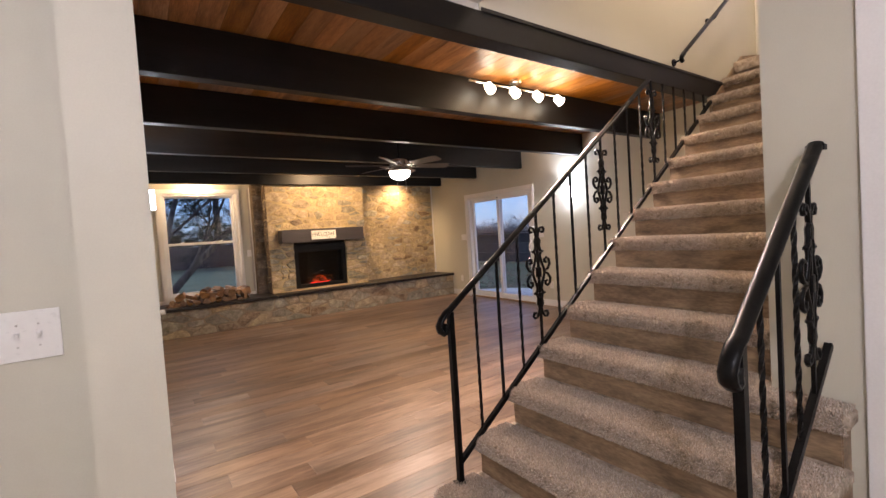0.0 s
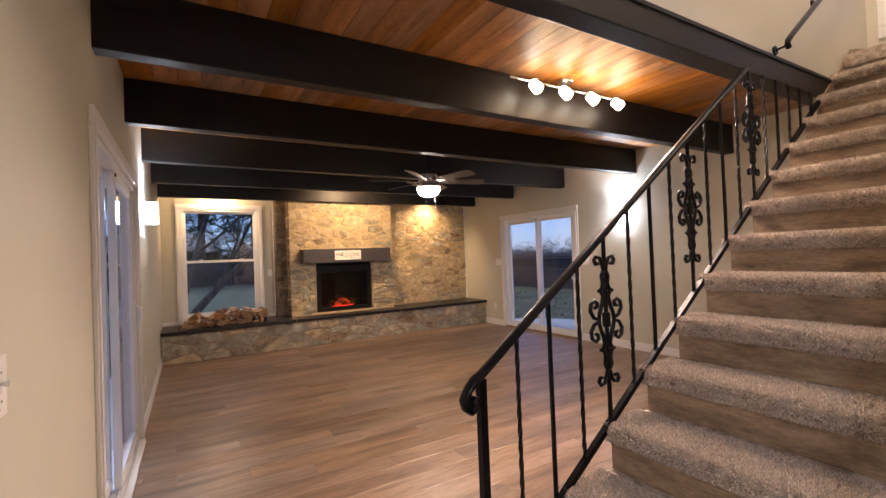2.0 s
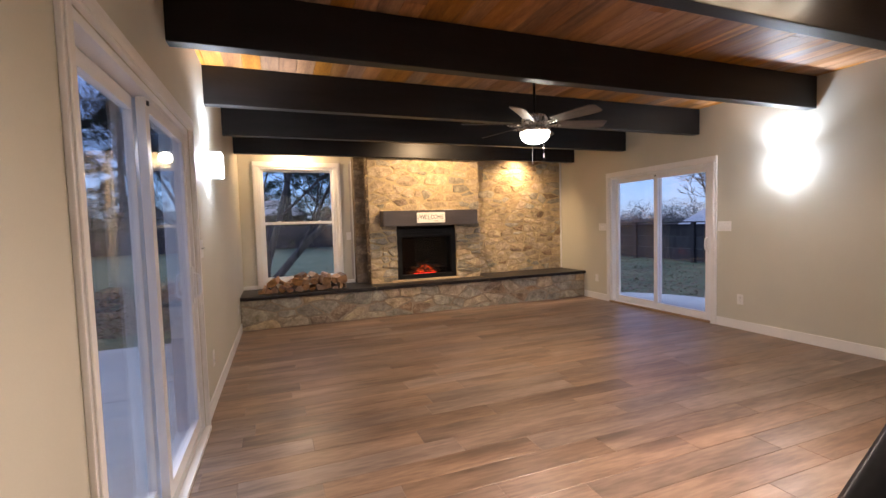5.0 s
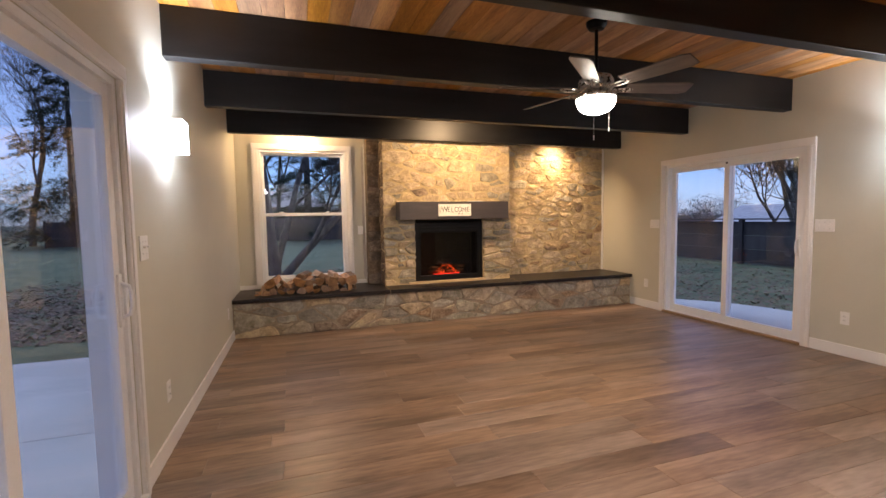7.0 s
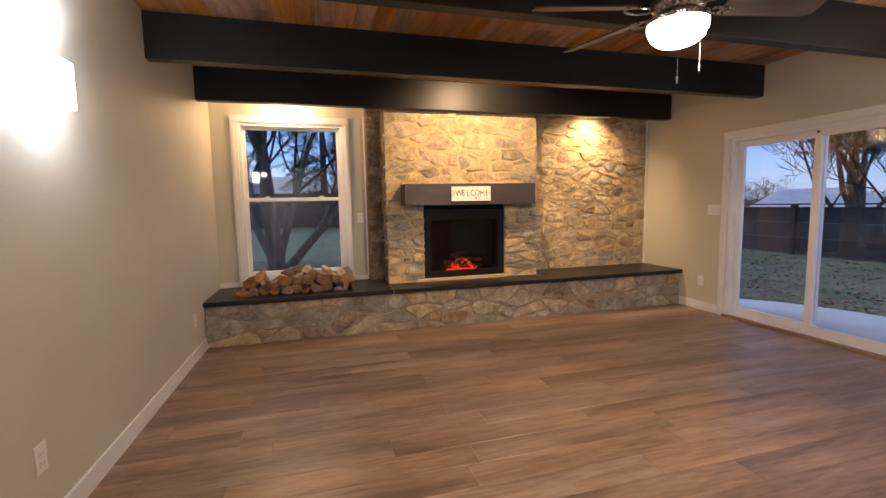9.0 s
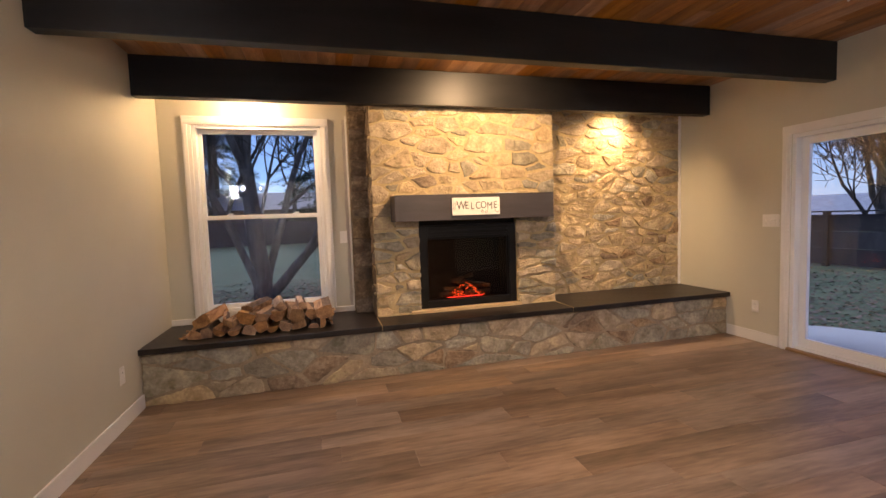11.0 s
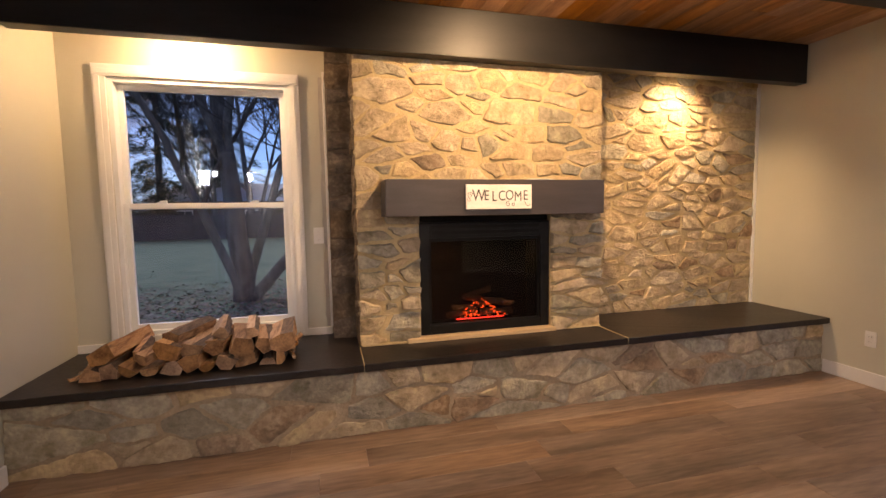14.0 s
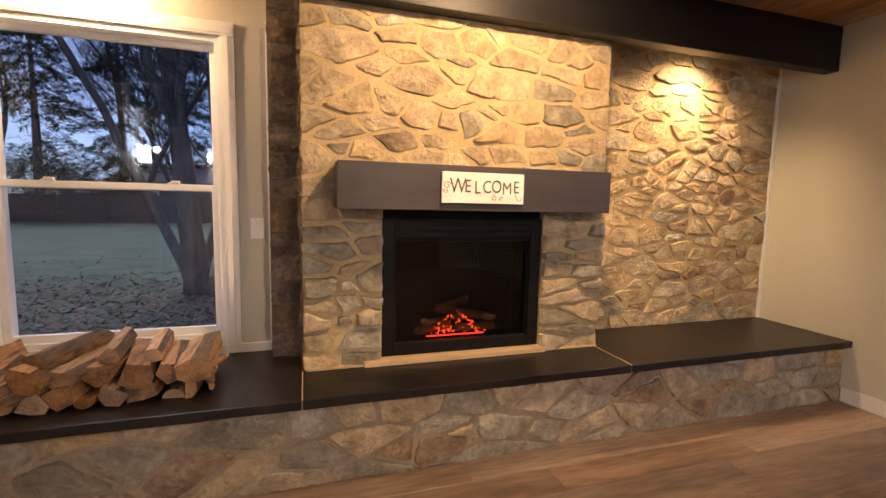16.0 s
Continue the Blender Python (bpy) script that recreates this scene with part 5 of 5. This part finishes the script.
def bare_tree(loc, stems, depth, seed, label, spread=0.75):
    rng = random.Random(seed)
    t = thing("bare_tree", (*loc, GZ), label, "tree")
    segs = []
    for heading, length, radius in stems:
        limb(segs, (0, 0, -0.1), heading, length, radius, depth, rng, spread)
    big = [s for s in segs if s[1][0] > 0.05]
    small = [s for s in segs if s[1][0] <= 0.05]
    tubes("trunk", big, TREEBARK, t)
    if small:
        tubes("crown", small, TWIG, t)
    return t


def conifer(loc, height, width, seed, label, grow=1.0):
    rng = np.random.RandomState(seed)
    t = thing("conifer", (*loc, GZ), label, "tree")
    bm = bmesh.new()
    cyl(bm, (0, 0, -0.1), (0, 0, height * grow), 0.16 * grow, 0.02, 8)
    part("trunk", bm, TREEBARK, t)
    vs = []
    for k in range(int(height * 20)):
        z = 0.4 + (height - 0.5) * rng.uniform(0, 1) ** 0.9
        reach = width * (1 - z / height) ** 0.75 * rng.uniform(0.65, 1.1) + 0.15
        a = rng.uniform(0, 6.28)
        d, side = np.array([np.cos(a), np.sin(a), 0.0]), np.array([-np.sin(a), np.cos(a), 0.0])
        m = int(70 + reach * 110)
        s = rng.uniform(0.08, 1, m) ** 0.8
        across = rng.normal(0, 0.16, m) * reach * (1.08 - s)
        drop = -0.28 * reach * s * s - 0.5 * np.abs(across) + rng.normal(0, 0.035, m)
        c = np.outer(reach * s, d) + np.outer(across, side)
        c[:, 2] += z + drop
        u = np.outer(rng.uniform(0.035, 0.085, m), d) + np.outer(np.sign(across) * 0.03, side) + rng.normal(0, 0.02, (m, 3))
        w = np.outer(rng.uniform(0.010, 0.020, m), side) + rng.normal(0, 0.005, (m, 3))
        vs.append(np.stack([c - u, c + w, c + u, c - w], 1).reshape(-1, 3))
    vs = np.concatenate(vs) * grow
    n = len(vs) // 4
    me = bpy.data.meshes.new("crown")
    me.from_pydata(vs.tolist(), [], np.arange(4 * n).reshape(-1, 4).tolist())
    me.materials.append(NEEDLE)
    ob = new("crown", me)
    ob.parent = t
    return t


bare_tree((0.15, 13.7), [((0.04, 0.05, 1), 3.2, 0.20), ((-0.36, 0.1, 1), 3.0, 0.085), ((1.0, -0.1, 1.0), 2.6, 0.11), ((0.16, 0.3, 1), 3.4, 0.10)], 6, 5, "bare multi-stemmed tree in the lawn beyond the window")
bare_tree((15.0, 11.6), [((-0.25, 0.05, 1), 2.2, 0.10), ((0.1, 0.35, 1), 2.3, 0.11), ((0.1, -0.45, 1), 2.1, 0.09), ((0.0, 0.75, 1), 1.9, 0.07), ((0.0, -0.9, 1), 1.8, 0.06)], 6, 7, "bare multi-stemmed tree just behind the garden fence", 0.95)
bare_tree((17.5, 13.5), [((0.0, 0, 1), 2.6, 0.22)], 5, 9, "bare tree behind the fence", 0.9)
bare_tree((20, 26), [((0.0, 0, 1), 3.2, 0.25)], 5, 10, "bare tree behind the fence", 0.9)
bare_tree((-3.5, 39), [((0.0, 0, 1), 5.5, 0.28), ((0.35, 0.1, 1), 5.0, 0.18)], 6, 12, "tall bare tree beyond the far fence", 0.8)
bare_tree((-6.5, 41), [((0.05, 0, 1), 5.0, 0.24), ((-0.3, 0.1, 1), 4.6, 0.16)], 6, 13, "tall bare tree beyond the far fence", 0.8)
bare_tree((-0.8, 40), [((0.05, 0, 1), 4.6, 0.22)], 6, 21, "tall bare tree beyond the far fence", 0.85)
bare_tree((-16.5, 40), [((0.0, 0.1, 1), 5.0, 0.22)], 6, 24, "tall bare tree beyond the far fence", 0.85)
bare_tree((-9.0, 44), [((0.0, 0.1, 1), 5.6, 0.26)], 6, 22, "tall bare tree beyond the far fence", 0.85)
conifer((-13.6, 39.0), 7.0, 2.5, 3, "dark spruce beyond the far fence", 2.1)
conifer((-10.2, 42.0), 7.5, 2.4, 6, "dark spruce beyond the far fence", 2.1)
conifer((-7.0, 45.0), 8.0, 2.2, 9, "dark spruce beyond the far fence", 2.1)
conifer((1.6, 39.5), 7.5, 2.3, 4, "dark spruce beyond the far fence", 2.1)
conifer((5.6, 41.0), 7.2, 2.4, 8, "dark spruce beyond the far fence", 2.1)
conifer((-9.5, 12.5), 9, 2.4, 11, "dark spruce beyond the patio")
conifer((-11.0, 8.5), 10, 2.6, 12, "dark spruce beyond the patio")
conifer((-10.5, 16.5), 10, 2.6, 14, "dark spruce beyond the patio")
conifer((-12.5, 4.5), 9, 2.5, 15, "dark spruce beyond the patio")


def house(loc, size, wall_h, rz, label):
    w, d = size
    h = thing("house", (*loc, GZ), label, "house", rz=rz)
    part("wall", boxes([((-w / 2, -d / 2, 0), (w / 2, d / 2, wall_h))]), SIDING, h)
    bm = bmesh.new()
    e = 0.5
    pts = [(-w / 2 - e, -d / 2 - e, wall_h), (w / 2 + e, -d / 2 - e, wall_h), (w / 2 + e, d / 2 + e, wall_h), (-w / 2 - e, d / 2 + e, wall_h), (-w / 2 + 1.5, 0, wall_h + 1.6), (w / 2 - 1.5, 0, wall_h + 1.6)]
    v = [bm.verts.new(p) for p in pts]
    for f in ((0, 1, 5, 4), (1, 2, 5), (2, 3, 4, 5), (3, 0, 4), (3, 2, 1, 0)):
        bm.faces.new([v[i] for i in f])
    part("roof", bm, ROOFING, h)
    for k in range(3):
        x = -w / 3 + k * w / 3
        if wall_h < 2:
            continue
        wd = part("window", boxes([((x - 0.55, -d / 2 - 0.05, 0.95), (x + 0.55, -d / 2 - 0.001, 1.95))]), TRIM, h)
        part("pane", boxes([((x - 0.47, -d / 2 - 0.06, 1.03), (x - 0.03, -d / 2 - 0.051, 1.87)), ((x + 0.03, -d / 2 - 0.06, 1.03), (x + 0.47, -d / 2 - 0.051, 1.87))]), DARKSLOT, wd)


house((26.2, 11.9), (7, 6), 3.4, -90, "brown house with a white roof edge behind the fence")
house((33, 25.0), (7, 5), 0.5, -60, "low house with a pale roof behind the fence")
house((-4, 46), (14, 8), 2.6, 0, "low dark house across the lawn")


def far_woods(name, n, place, h0, h1, seed, label):
    """A ragged far row of bare bushes and trees made of thin upright twig clumps."""
    g = np.random.RandomState(seed)
    s = g.uniform(0, 1, n)
    p = place(s, g)
    crown = (h0 + (h1 - h0) * (0.5 + 0.5 * np.sin(s * 60 + 3 * np.sin(s * 23))) * (0.6 + 0.4 * np.sin(s * 131))) * (0.82 + 0.18 * np.sin(s * 417))
    z = GZ + crown * g.uniform(0, 1, n) ** 0.8
    c = np.stack([p[0], p[1], z], 1)
    d = np.stack([g.normal(0, 0.7, n), g.normal(0, 0.7, n), g.uniform(-0.3, 1.0, n)], 1) * g.uniform(0.12, 0.42, n)[:, None]
    w = np.stack([g.normal(0, 1, n), g.normal(0, 1, n), g.normal(0, 0.5, n)], 1) * 0.016
    v = np.stack([c - d, c - d * 0.1 + w, c + d, c + d * 0.1 - w], 1).reshape(-1, 3)
    me = bpy.data.meshes.new(name)
    me.from_pydata(v.tolist(), [], np.arange(4 * n).reshape(-1, 4).tolist())
    me.materials.append(HAZED_WOOD)
    tagged(new(name, me), label, "woods", kind="stuff")


# far rows look hazy through their pale colour alone
far_woods("far_woods", 110000, lambda s, g: (42 + 6 * g.uniform(0, 1, len(s)) - 16 * s, 0 + 66 * s), 1.2, 3.8, 5, "grey-brown far row of bare trees and bushes, haze in the colour")
far_woods("far_woods", 80000, lambda s, g: (-30 + 60 * s, 52 + 5 * g.uniform(0, 1, len(s))), 3.0, 8.0, 6, "grey-brown far row of bare trees and bushes, haze in the colour")
